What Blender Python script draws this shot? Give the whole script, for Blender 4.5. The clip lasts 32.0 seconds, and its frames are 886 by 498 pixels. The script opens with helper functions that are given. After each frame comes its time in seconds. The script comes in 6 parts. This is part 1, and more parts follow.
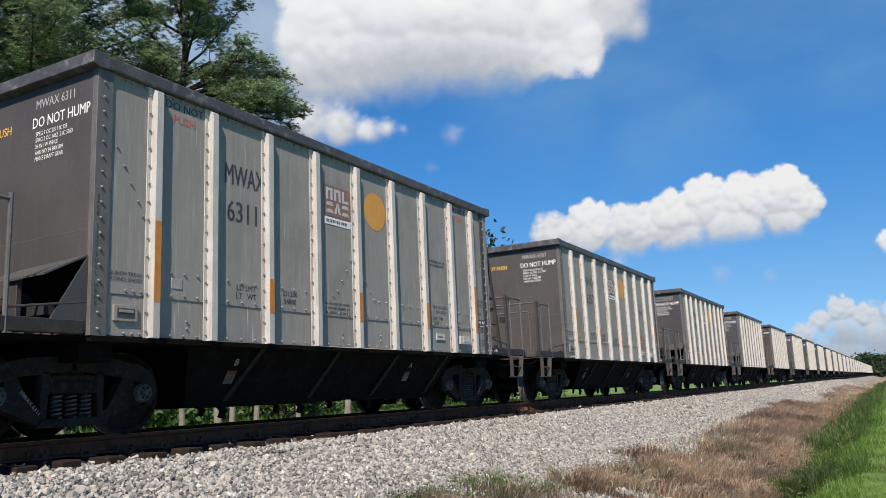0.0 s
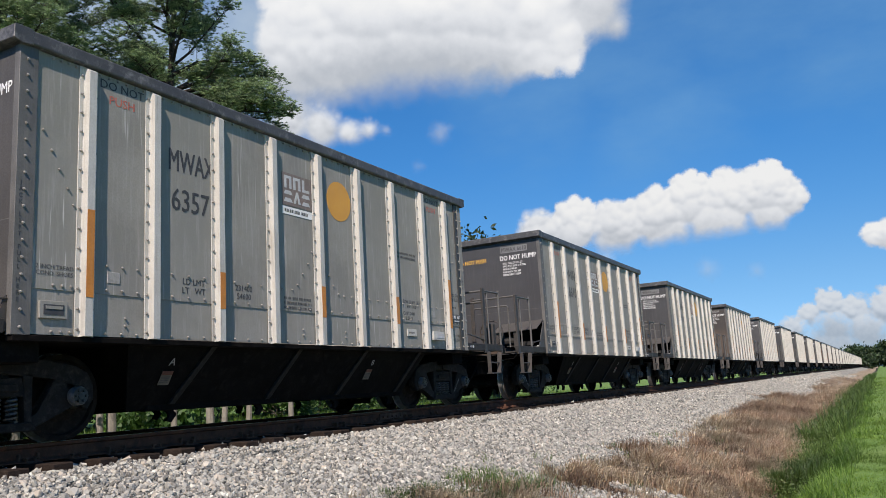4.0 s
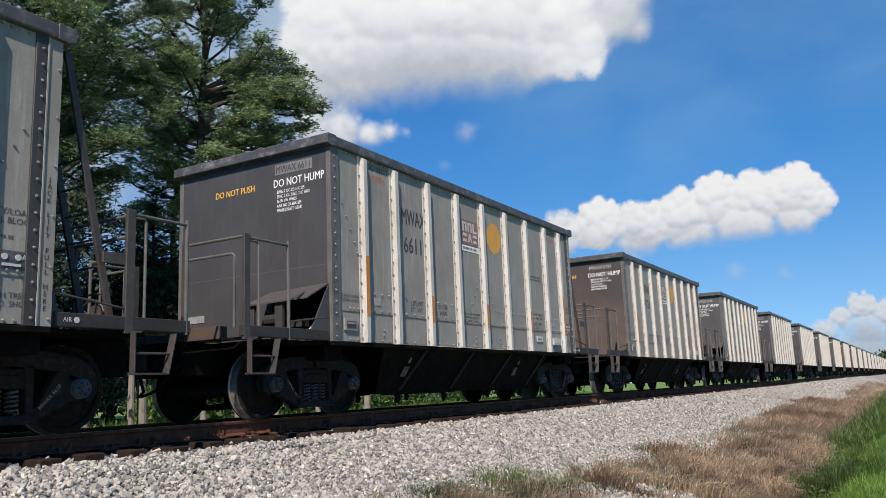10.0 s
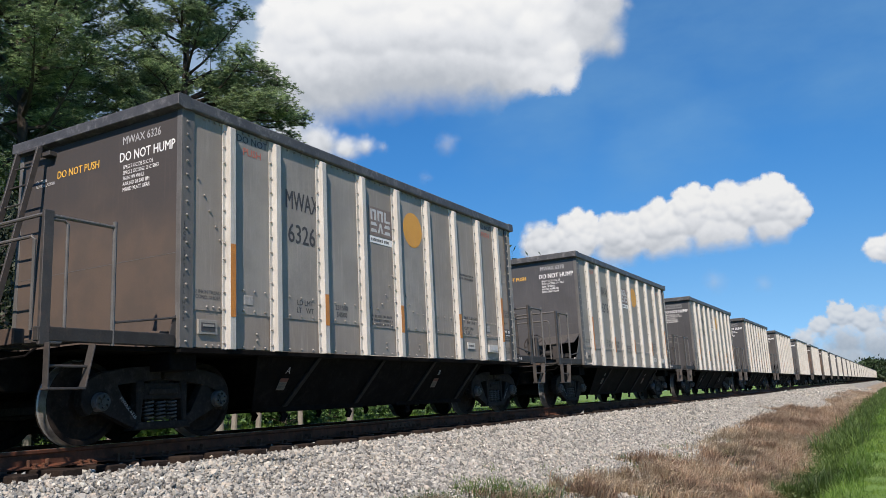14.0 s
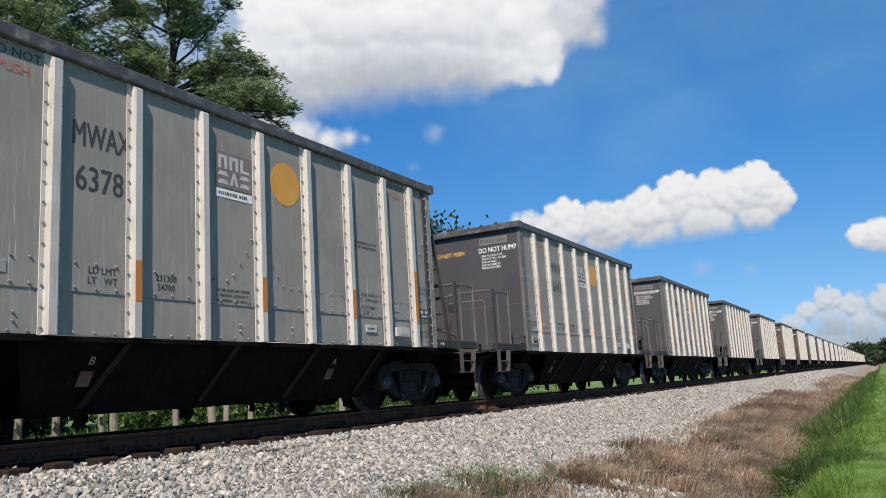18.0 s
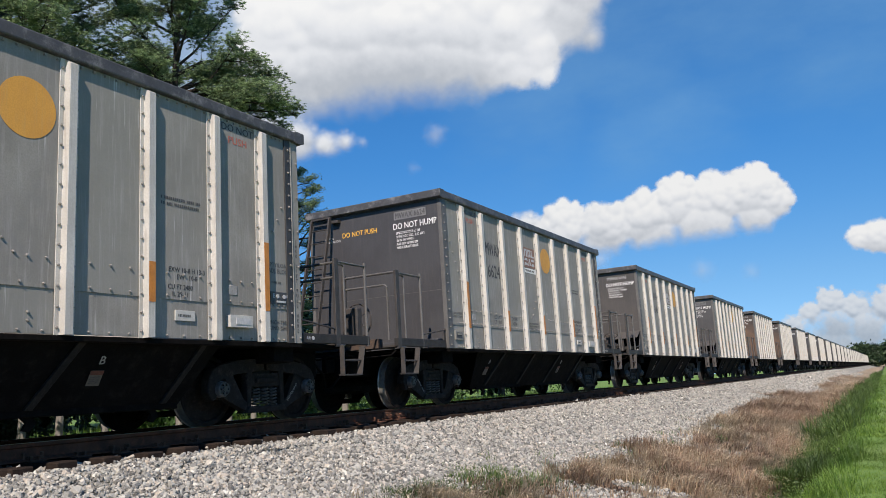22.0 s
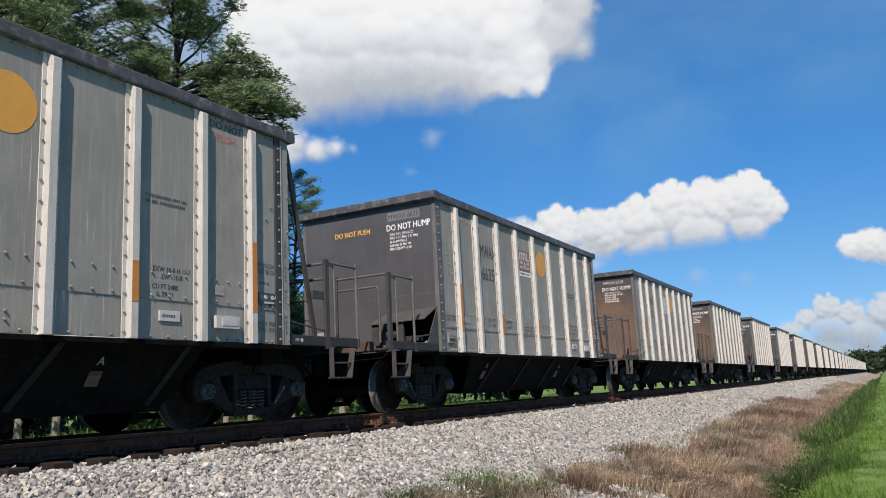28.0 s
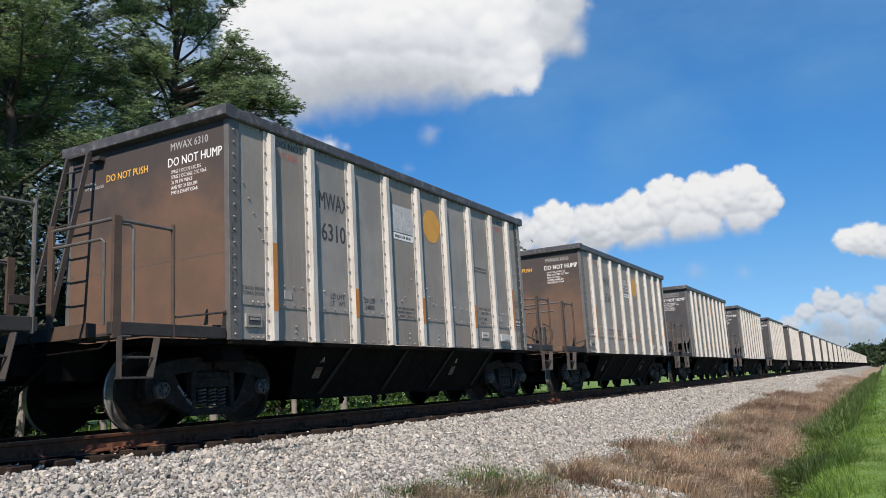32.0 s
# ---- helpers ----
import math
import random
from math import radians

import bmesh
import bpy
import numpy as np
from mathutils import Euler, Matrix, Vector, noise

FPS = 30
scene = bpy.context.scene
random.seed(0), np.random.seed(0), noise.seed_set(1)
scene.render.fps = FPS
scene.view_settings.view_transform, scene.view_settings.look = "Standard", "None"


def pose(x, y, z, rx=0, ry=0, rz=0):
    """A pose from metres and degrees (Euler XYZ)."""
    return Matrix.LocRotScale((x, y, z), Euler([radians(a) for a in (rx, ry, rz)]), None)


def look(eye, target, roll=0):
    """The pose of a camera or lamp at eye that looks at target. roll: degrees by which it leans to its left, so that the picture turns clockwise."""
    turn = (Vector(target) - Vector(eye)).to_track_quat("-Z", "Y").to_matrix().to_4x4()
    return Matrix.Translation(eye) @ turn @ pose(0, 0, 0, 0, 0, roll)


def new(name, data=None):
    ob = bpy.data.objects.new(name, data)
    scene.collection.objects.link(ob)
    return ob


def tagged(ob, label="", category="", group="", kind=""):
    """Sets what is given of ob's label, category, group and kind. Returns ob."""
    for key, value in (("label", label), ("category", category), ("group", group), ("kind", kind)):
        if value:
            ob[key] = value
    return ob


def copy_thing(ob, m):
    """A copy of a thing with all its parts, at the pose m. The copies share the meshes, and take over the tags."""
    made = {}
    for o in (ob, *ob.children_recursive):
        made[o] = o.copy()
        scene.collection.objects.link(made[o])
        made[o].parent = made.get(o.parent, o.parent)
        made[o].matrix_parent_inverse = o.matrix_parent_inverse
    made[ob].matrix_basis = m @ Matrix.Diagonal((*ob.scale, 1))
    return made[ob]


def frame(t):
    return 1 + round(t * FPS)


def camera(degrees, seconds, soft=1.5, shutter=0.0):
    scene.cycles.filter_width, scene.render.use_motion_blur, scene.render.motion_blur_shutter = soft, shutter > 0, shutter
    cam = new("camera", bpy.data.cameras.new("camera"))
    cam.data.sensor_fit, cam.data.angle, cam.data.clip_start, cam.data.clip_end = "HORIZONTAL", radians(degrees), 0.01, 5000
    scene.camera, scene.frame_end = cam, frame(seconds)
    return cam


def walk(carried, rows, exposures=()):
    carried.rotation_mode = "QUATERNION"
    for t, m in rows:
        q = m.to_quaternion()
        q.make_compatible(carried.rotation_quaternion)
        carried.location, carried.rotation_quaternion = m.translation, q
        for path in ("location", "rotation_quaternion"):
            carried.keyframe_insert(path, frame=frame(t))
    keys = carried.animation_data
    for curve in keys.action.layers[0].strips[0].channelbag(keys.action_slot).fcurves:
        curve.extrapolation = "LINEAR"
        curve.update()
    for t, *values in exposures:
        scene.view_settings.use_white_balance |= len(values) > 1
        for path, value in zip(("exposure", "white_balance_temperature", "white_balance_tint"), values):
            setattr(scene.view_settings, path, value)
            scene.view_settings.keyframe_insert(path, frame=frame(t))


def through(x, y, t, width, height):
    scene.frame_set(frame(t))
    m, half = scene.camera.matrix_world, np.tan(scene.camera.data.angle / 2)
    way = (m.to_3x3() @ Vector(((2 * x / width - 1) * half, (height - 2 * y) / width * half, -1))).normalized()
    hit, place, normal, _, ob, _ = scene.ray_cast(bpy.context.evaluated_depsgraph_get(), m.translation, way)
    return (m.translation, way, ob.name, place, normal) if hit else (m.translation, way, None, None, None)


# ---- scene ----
cam = camera(58.21, 32.0, soft=0.42)

def shot(yaw, tilt, lean, x, y, z):
    """A camera pose at x, y, z that looks yaw degrees left of the track's direction and tilt degrees up."""
    a, b = radians(yaw), radians(tilt)
    way = Vector((-math.sin(a) * math.cos(b), math.cos(a) * math.cos(b), math.sin(b)))
    eye = Vector((x, y, z))
    return look(eye, eye + way, lean)


walk(cam, [
    (0.0, shot(28.65, 10.29, -2.55, 8.527, -0.009, 0.298)),
    (0.5, shot(28.45, 10.17, -2.58, 8.523, -0.006, 0.297)),
    (1.0, shot(28.30, 10.15, -2.72, 8.520, -0.004, 0.296)),
    (1.5, shot(28.17, 10.04, -2.80, 8.515, -0.002, 0.297)),
    (2.0, shot(28.13, 9.97, -2.93, 8.511, -0.002, 0.298)),
    (2.5, shot(28.06, 9.85, -3.02, 8.509, -0.001, 0.299)),
    (3.0, shot(27.90, 9.90, -3.18, 8.512, -0.002, 0.295)),
    (3.5, shot(27.84, 10.01, -3.30, 8.516, -0.002, 0.289)),
    (5.5, shot(28.63, 10.14, -3.46, 8.518, -0.002, 0.283)),
    (6.0, shot(28.79, 9.99, -3.33, 8.519, -0.002, 0.281)),
    (6.5, shot(28.82, 9.99, -3.23, 8.520, -0.003, 0.281)),
    (7.0, shot(28.85, 9.91, -2.99, 8.522, -0.003, 0.283)),
    (7.5, shot(28.84, 9.98, -2.80, 8.524, -0.004, 0.285)),
    (8.0, shot(29.07, 10.03, -2.62, 8.525, -0.002, 0.287)),
    (8.5, shot(29.30, 10.06, -2.58, 8.529, -0.004, 0.287)),
    (9.0, shot(29.56, 10.06, -2.49, 8.529, -0.005, 0.286)),
    (9.5, shot(29.83, 10.06, -2.44, 8.528, -0.006, 0.286)),
    (10.0, shot(30.04, 10.07, -2.38, 8.524, -0.004, 0.287)),
    (10.5, shot(30.16, 10.11, -2.37, 8.524, -0.002, 0.289)),
    (11.0, shot(30.24, 10.15, -2.33, 8.529, -0.003, 0.290)),
    (11.5, shot(30.11, 10.29, -2.36, 8.538, -0.002, 0.291)),
    (12.0, shot(29.83, 10.48, -2.44, 8.549, -0.001, 0.290)),
    (12.5, shot(29.52, 10.69, -2.63, 8.558, 0.001, 0.287)),
    (13.0, shot(29.25, 10.68, -2.73, 8.563, 0.001, 0.284)),
    (13.5, shot(29.02, 10.78, -2.81, 8.562, 0.001, 0.280)),
    (14.0, shot(28.79, 10.83, -2.92, 8.557, 0.001, 0.279)),
    (14.5, shot(28.59, 10.85, -3.03, 8.552, 0.002, 0.278)),
    (16.5, shot(28.42, 10.47, -3.29, 8.547, 0.005, 0.278)),
    (17.0, shot(28.43, 10.24, -3.36, 8.545, 0.010, 0.279)),
    (17.5, shot(28.25, 9.96, -3.36, 8.544, 0.012, 0.279)),
    (18.0, shot(28.14, 10.02, -3.58, 8.547, 0.011, 0.279)),
    (18.5, shot(27.98, 10.03, -3.56, 8.548, 0.009, 0.280)),
    (19.0, shot(27.96, 9.97, -3.49, 8.550, 0.008, 0.279)),
    (19.5, shot(27.91, 10.00, -3.36, 8.550, 0.007, 0.277)),
    (20.0, shot(27.91, 9.95, -3.30, 8.549, 0.007, 0.275)),
    (20.5, shot(28.07, 9.86, -3.34, 8.547, 0.007, 0.275)),
    (21.0, shot(28.22, 9.76, -3.38, 8.547, 0.007, 0.276)),
    (21.5, shot(28.33, 9.79, -3.35, 8.551, 0.005, 0.278)),
    (22.0, shot(28.36, 10.03, -3.48, 8.555, 0.005, 0.279)),
    (22.5, shot(28.39, 10.20, -3.38, 8.558, 0.003, 0.280)),
    (23.0, shot(28.42, 10.30, -3.22, 8.561, 0.003, 0.278)),
    (23.5, shot(28.48, 10.46, -3.09, 8.565, 0.004, 0.275)),
    (24.0, shot(28.49, 10.51, -3.01, 8.570, 0.003, 0.272)),
    (24.5, shot(28.44, 10.49, -2.97, 8.573, 0.003, 0.270)),
    (25.0, shot(28.48, 10.45, -3.09, 8.574, 0.004, 0.271)),
    (25.5, shot(28.46, 10.38, -3.15, 8.568, 0.005, 0.273)),
    (27.5, shot(28.40, 10.28, -3.04, 8.561, 0.005, 0.279)),
    (28.0, shot(28.25, 10.26, -2.98, 8.555, 0.004, 0.283)),
    (28.5, shot(28.13, 10.31, -3.07, 8.555, 0.005, 0.285)),
    (29.0, shot(28.09, 10.39, -3.18, 8.556, 0.003, 0.283)),
    (29.5, shot(28.11, 10.40, -3.23, 8.559, 0.001, 0.279)),
    (30.0, shot(28.13, 10.37, -3.20, 8.559, -0.001, 0.277)),
    (30.5, shot(28.24, 10.37, -3.17, 8.560, -0.002, 0.277)),
    (31.0, shot(28.29, 10.26, -3.18, 8.556, 0.001, 0.279)),
    (31.5, shot(28.34, 10.10, -3.21, 8.550, 0.004, 0.282)),
    (32.0, shot(28.29, 9.95, -3.28, 8.542, 0.007, 0.285)),
])


# ---- world, sun ----
TO_SUN = Vector((1.0, -2.55, 2.75)).normalized()
world = bpy.data.worlds.new("sky")
scene.world = world
world.use_nodes = True
wn, wl = world.node_tree.nodes, world.node_tree.links
wn.clear()
w_out, w_bg, w_sky = wn.new("ShaderNodeOutputWorld"), wn.new("ShaderNodeBackground"), wn.new("ShaderNodeTexSky")
w_sky.sky_type, w_sky.sun_disc = "NISHITA", False
w_sky.sun_elevation, w_sky.sun_rotation = math.asin(TO_SUN.z), math.atan2(TO_SUN.x, TO_SUN.y)
w_sky.air_density, w_sky.dust_density, w_sky.ozone_density = 0.72, 0.05, 3.2
w_bg.inputs["Strength"].default_value = 0.116
# clear air: the pale band at the horizon stays low
w_tc, w_map, w_norm = wn.new("ShaderNodeTexCoord"), wn.new("ShaderNodeMapping"), wn.new("ShaderNodeVectorMath")
w_map.inputs["Location"].default_value, w_map.inputs["Scale"].default_value = (0, 0, 0.13), (1, 1, 0.72)
w_norm.operation = "NORMALIZE"
wl.new(w_tc.outputs["Generated"], w_map.inputs[0])
wl.new(w_map.outputs[0], w_norm.inputs[0])
wl.new(w_norm.outputs[0], w_sky.inputs[0])
w_hue = wn.new("ShaderNodeHueSaturation")
w_hue.inputs["Saturation"].default_value = 1.24
wl.new(w_sky.outputs[0], w_hue.inputs["Color"])
w_tint = wn.new("ShaderNodeMix")
w_tint.data_type, w_tint.blend_type, w_tint.inputs[0].default_value = "RGBA", "MULTIPLY", 1.0
# moist air pales the sky towards the horizon, all the way round
w_sep, w_pale = wn.new("ShaderNodeSeparateXYZ"), wn.new("ShaderNodeValToRGB")
wl.new(w_tc.outputs["Generated"], w_sep.inputs[0])
wl.new(w_sep.outputs[2], w_pale.inputs[0])
w_stops = w_pale.color_ramp.elements
w_stops[0].position, w_stops[0].color = 0.02, (1.55, 1.22, 0.97, 1)
w_stops[1].position, w_stops[1].color = 0.42, (0.80, 1.06, 1.12, 1)
for w_at, w_tone in ((0.11, (1.34, 1.16, 0.98, 1)), (0.19, (1.05, 1.11, 1.04, 1)), (0.28, (0.84, 1.07, 1.09, 1))):
    w_stops.new(w_at).color = w_tone
wl.new(w_pale.outputs[0], w_tint.inputs[7])
wl.new(w_hue.outputs[0], w_tint.inputs[6])
wl.new(w_tint.outputs[2], w_bg.inputs["Color"])
wl.new(w_bg.outputs[0], w_out.inputs["Surface"])
sun = new("sun", bpy.data.lights.new("sun", "SUN"))
sun.data.energy, sun.data.angle, sun.data.color = 5.0, radians(0.53), (1.0, 0.87, 0.765)
sun.matrix_world = look(TO_SUN * 60, (0, 0, 0))
scene.view_settings.exposure = 0.37


# ---- materials ----
def mix_rgb(nt, fac, a, b, blend="MIX"):
    n = nt.nodes.new("ShaderNodeMix")
    n.data_type, n.blend_type = "RGBA", blend
    for sock, val in ((n.inputs[0], fac), (n.inputs[6], a), (n.inputs[7], b)):
        if isinstance(val, bpy.types.NodeSocket):
            nt.links.new(val, sock)
        else:
            sock.default_value = (*val, 1) if isinstance(val, tuple) else val
    return n.outputs[2]


def ramp(nt, fac, lo, hi, a=0.0, b=1.0):
    n = nt.nodes.new("ShaderNodeMapRange")
    n.interpolation_type = "SMOOTHSTEP"
    nt.links.new(fac, n.inputs[0])
    for i, v in enumerate((lo, hi, a, b)):
        n.inputs[1 + i].default_value = v
    return n.outputs[0]


def coords(nt, stretch=(1, 1, 1), spread=0.0, space="Object"):
    """Object coordinates, stretched, and shifted by a random step from object to object."""
    tc, mp = nt.nodes.new("ShaderNodeTexCoord"), nt.nodes.new("ShaderNodeMapping")
    nt.links.new(tc.outputs[space], mp.inputs[0])
    mp.inputs["Scale"].default_value = stretch
    if spread:
        info, mul = nt.nodes.new("ShaderNodeObjectInfo"), nt.nodes.new("ShaderNodeMath")
        mul.operation, mul.inputs[1].default_value = "MULTIPLY", spread
        nt.links.new(info.outputs["Random"], mul.inputs[0])
        nt.links.new(mul.outputs[0], mp.inputs["Location"])
    return mp.outputs[0]


def noisy(nt, vec, scale, detail=5, rough=0.6, kind="ShaderNodeTexNoise"):
    n = nt.nodes.new(kind)
    nt.links.new(vec, n.inputs["Vector"])
    n.inputs["Scale"].default_value = scale
    if kind == "ShaderNodeTexNoise":
        n.inputs["Detail"].default_value, n.inputs["Roughness"].default_value = detail, rough
    return n.outputs[0]


def shader(name):
    m = bpy.data.materials.new(name)
    m.use_nodes = True
    return m, m.node_tree, m.node_tree.nodes["Principled BSDF"]


def relief(nt, bsdf, height, strength, depth):
    b = nt.nodes.new("ShaderNodeBump")
    b.inputs["Strength"].default_value, b.inputs["Distance"].default_value = strength, depth
    nt.links.new(height, b.inputs["Height"])
    nt.links.new(b.outputs[0], bsdf.inputs["Normal"])


def surface(name, base, second, scale=6.0, dirt=None, dirt_amount=0.5, streak=False, rough=0.6, metal=0.0, bump=0.15, depth=0.01, spread=7.0, fine=60.0, shine=0.5, extra=None, extra_range=(0.55, 0.7), vary=None, drip=None):
    """A worn surface: two tones, stains, fine grain and relief; streak draws the stains out downwards."""
    m, nt, bsdf = shader(name)
    v = coords(nt, (1, 1, 1), spread)
    big = noisy(nt, v, scale)
    small = noisy(nt, v, fine, 4)
    col = mix_rgb(nt, ramp(nt, big, 0.35, 0.65), base, second)
    col = mix_rgb(nt, ramp(nt, small, 0.3, 0.7, 0.0, 0.35), col, tuple(c * 0.72 for c in second))
    if extra:
        wide = noisy(nt, coords(nt, (1, 1, 0.7), spread * 1.7), 0.9, 6, 0.65)
        col = mix_rgb(nt, ramp(nt, wide, *extra_range), col, extra)
    if vary:
        info = nt.nodes.new("ShaderNodeObjectInfo")
        col = mix_rgb(nt, ramp(nt, info.outputs["Random"], 0.25, 1.0, 0.0, 0.6), col, vary)
    if dirt:
        vs = coords(nt, (1, 1, 0.06) if streak else (1, 1, 1), spread)
        d = noisy(nt, vs, 22.0 if streak else scale * 2.3, 6, 0.7)
        col = mix_rgb(nt, ramp(nt, d, 0.48, 0.75, 0.0, dirt_amount), col, dirt)
    if drip:
        runs = noisy(nt, coords(nt, (1, 1, 0.035), spread * 2.3), 30, 3, 0.6)
        where = noisy(nt, coords(nt, (1, 1, 0.5), spread * 1.3), 1.6, 3)
        both = nt.nodes.new("ShaderNodeMath")
        both.operation = "MULTIPLY"
        nt.links.new(ramp(nt, runs, 0.60, 0.72, 0.0, 0.8), both.inputs[0])
        nt.links.new(ramp(nt, where, 0.42, 0.68), both.inputs[1])
        col = mix_rgb(nt, both.outputs[0], col, drip)
    nt.links.new(col, bsdf.inputs["Base Color"])
    nt.links.new(ramp(nt, small, 0.2, 0.8, max(rough - 0.12, 0.05), min(rough + 0.12, 1.0)), bsdf.inputs["Roughness"])
    bsdf.inputs["Metallic"].default_value = metal
    bsdf.inputs["Specular IOR Level"].default_value = shine
    if bump:
        relief(nt, bsdf, small, bump, depth)
    return m


def rust_end(name, tone, other, low=3.9, high=4.75):
    """Charcoal paint, with a coat of rust-brown dust that thins out towards the top."""
    m, nt, bsdf = shader(name)
    v = coords(nt, (1, 1, 1), 7.0)
    sep = nt.nodes.new("ShaderNodeSeparateXYZ")
    nt.links.new(coords(nt), sep.inputs[0])
    cloudy = noisy(nt, v, 0.8, 5, 0.55)
    add = nt.nodes.new("ShaderNodeMath")
    add.operation, add.inputs[1].default_value = "MULTIPLY_ADD", 2.6
    nt.links.new(cloudy, add.inputs[0])
    nt.links.new(sep.outputs[2], add.inputs[2])
    small = noisy(nt, v, 55, 4)
    coat = mix_rgb(nt, ramp(nt, noisy(nt, v, 2.5), 0.35, 0.65), tone, other)
    col = mix_rgb(nt, ramp(nt, add.outputs[0], high, low, 0.12, 0.95), (0.038, 0.036, 0.036), coat)
    streaks = noisy(nt, coords(nt, (1, 1, 0.05), 7.0), 20, 6, 0.7)
    col = mix_rgb(nt, ramp(nt, streaks, 0.55, 0.78, 0.0, 0.35), col, (0.12, 0.093, 0.072))
    col = mix_rgb(nt, ramp(nt, small, 0.35, 0.7, 0.0, 0.3), col, (0.07, 0.05, 0.04))
    nt.links.new(col, bsdf.inputs["Base Color"])
    bsdf.inputs["Roughness"].default_value = 0.75
    relief(nt, bsdf, small, 0.06, 0.004)
    return m


M = {}
M["panel"] = surface("grey_aluminium_sheet", (0.285, 0.273, 0.245), (0.225, 0.214, 0.19), 1.4, (0.42, 0.405, 0.38), 0.42, True, 0.62, 0.0, 0.05, 0.004, shine=0.3, drip=(0.55, 0.54, 0.51), vary=(0.24, 0.236, 0.21), extra=(0.215, 0.205, 0.19), extra_range=(0.5, 0.72))
M["post"] = surface("bright_aluminium", (0.56, 0.54, 0.495), (0.48, 0.458, 0.412), 2.0, (0.27, 0.225, 0.18), 0.6, True, 0.5, 0.1, 0.05, 0.004)
M["bolt"] = surface("steel_bolt", (0.34, 0.325, 0.30), (0.24, 0.225, 0.205), 12, rough=0.45, metal=0.2, bump=0)
M["chord"] = surface("dark_grey_chord", (0.078, 0.077, 0.077), (0.055, 0.054, 0.054), 3, (0.30, 0.29, 0.275), 0.6, False, 0.5, 0.1, 0.08, 0.005)
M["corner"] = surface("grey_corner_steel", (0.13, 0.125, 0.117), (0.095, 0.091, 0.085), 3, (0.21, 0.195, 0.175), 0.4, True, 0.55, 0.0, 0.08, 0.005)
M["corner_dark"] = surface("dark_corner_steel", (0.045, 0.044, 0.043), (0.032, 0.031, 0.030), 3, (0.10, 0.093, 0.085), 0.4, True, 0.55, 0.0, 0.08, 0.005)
M["end"] = surface("charcoal_paint", (0.058, 0.058, 0.060), (0.046, 0.045, 0.047), 1.2, (0.105, 0.098, 0.09), 0.3, True, 0.55, 0.0, 0.05, 0.004)
M["end_dusty"] = surface("dusty_charcoal_paint", (0.074, 0.068, 0.063), (0.057, 0.053, 0.050), 1.2, (0.10, 0.088, 0.076), 0.5, True, 0.6, 0.0, 0.05, 0.004)
M["end_pale"] = surface("blue_grey_end_paint", (0.078, 0.077, 0.079), (0.062, 0.061, 0.062), 1.2, (0.12, 0.112, 0.10), 0.3, True, 0.5, 0.0, 0.05, 0.004)
M["end_rust"] = rust_end("rust_dusted_paint", (0.10, 0.073, 0.055), (0.078, 0.061, 0.049), 3.6, 4.6)
M["end_brown"] = rust_end("rust_brown_coated_paint", (0.145, 0.086, 0.054), (0.115, 0.072, 0.048), 3.8, 4.7)
M["panel_dusty"] = surface("dusty_aluminium_sheet", (0.30, 0.28, 0.25), (0.23, 0.215, 0.195), 1.4, (0.40, 0.36, 0.31), 0.4, True, 0.55, 0.05, 0.05, 0.004, vary=(0.23, 0.185, 0.145))
M["rail_grey"] = surface("grey_painted_steel", (0.052, 0.048, 0.044), (0.036, 0.033, 0.031), 5, (0.12, 0.075, 0.056), 0.4, False, 0.6, 0.0, 0.1, 0.003)
M["deep_grey"] = surface("deep_grey_steel", (0.036, 0.035, 0.034), (0.026, 0.025, 0.024), 5, (0.07, 0.052, 0.04), 0.4, False, 0.65, 0.0, 0.1, 0.003, shine=0.3)
M["pipe"] = surface("worn_grey_pipe", (0.12, 0.117, 0.112), (0.085, 0.082, 0.077), 5, (0.13, 0.10, 0.08), 0.4, False, 0.5, 0.0, 0.1, 0.003)
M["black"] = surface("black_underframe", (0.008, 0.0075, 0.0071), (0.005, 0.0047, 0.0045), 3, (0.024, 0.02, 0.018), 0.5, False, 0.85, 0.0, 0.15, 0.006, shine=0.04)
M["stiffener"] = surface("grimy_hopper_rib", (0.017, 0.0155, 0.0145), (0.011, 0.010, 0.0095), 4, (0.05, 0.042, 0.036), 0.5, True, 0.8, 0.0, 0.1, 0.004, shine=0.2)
M["truck"] = surface("grimy_cast_steel", (0.021, 0.0182, 0.0165), (0.0135, 0.0118, 0.0108), 6, (0.075, 0.064, 0.055), 0.5, False, 0.8, 0.0, 0.3, 0.006, shine=0.15)
M["wheel"] = surface("dark_wheel_steel", (0.026, 0.021, 0.018), (0.016, 0.013, 0.0115), 8, (0.06, 0.04, 0.03), 0.5, False, 0.85, 0.0, 0.1, 0.004, shine=0.05)
M["tread"] = surface("polished_tread_steel", (0.40, 0.39, 0.375), (0.27, 0.26, 0.25), 14, rough=0.4, metal=0.6, bump=0.05)
M["cap"] = surface("bearing_cap", (0.05, 0.047, 0.045), (0.03, 0.028, 0.027), 10, (0.02, 0.018, 0.016), 0.6, rough=0.45, metal=0.2, bump=0.1)
M["cap_rim"] = surface("bearing_cap_rim", (0.15, 0.15, 0.155), (0.09, 0.09, 0.094), 10, (0.03, 0.028, 0.026), 0.6, rough=0.45, metal=0.2, bump=0.1)
M["cap_blue"] = surface("blue_bearing_cap", (0.036, 0.052, 0.088), (0.024, 0.034, 0.055), 10, (0.03, 0.03, 0.03), 0.6, rough=0.5, bump=0.1)
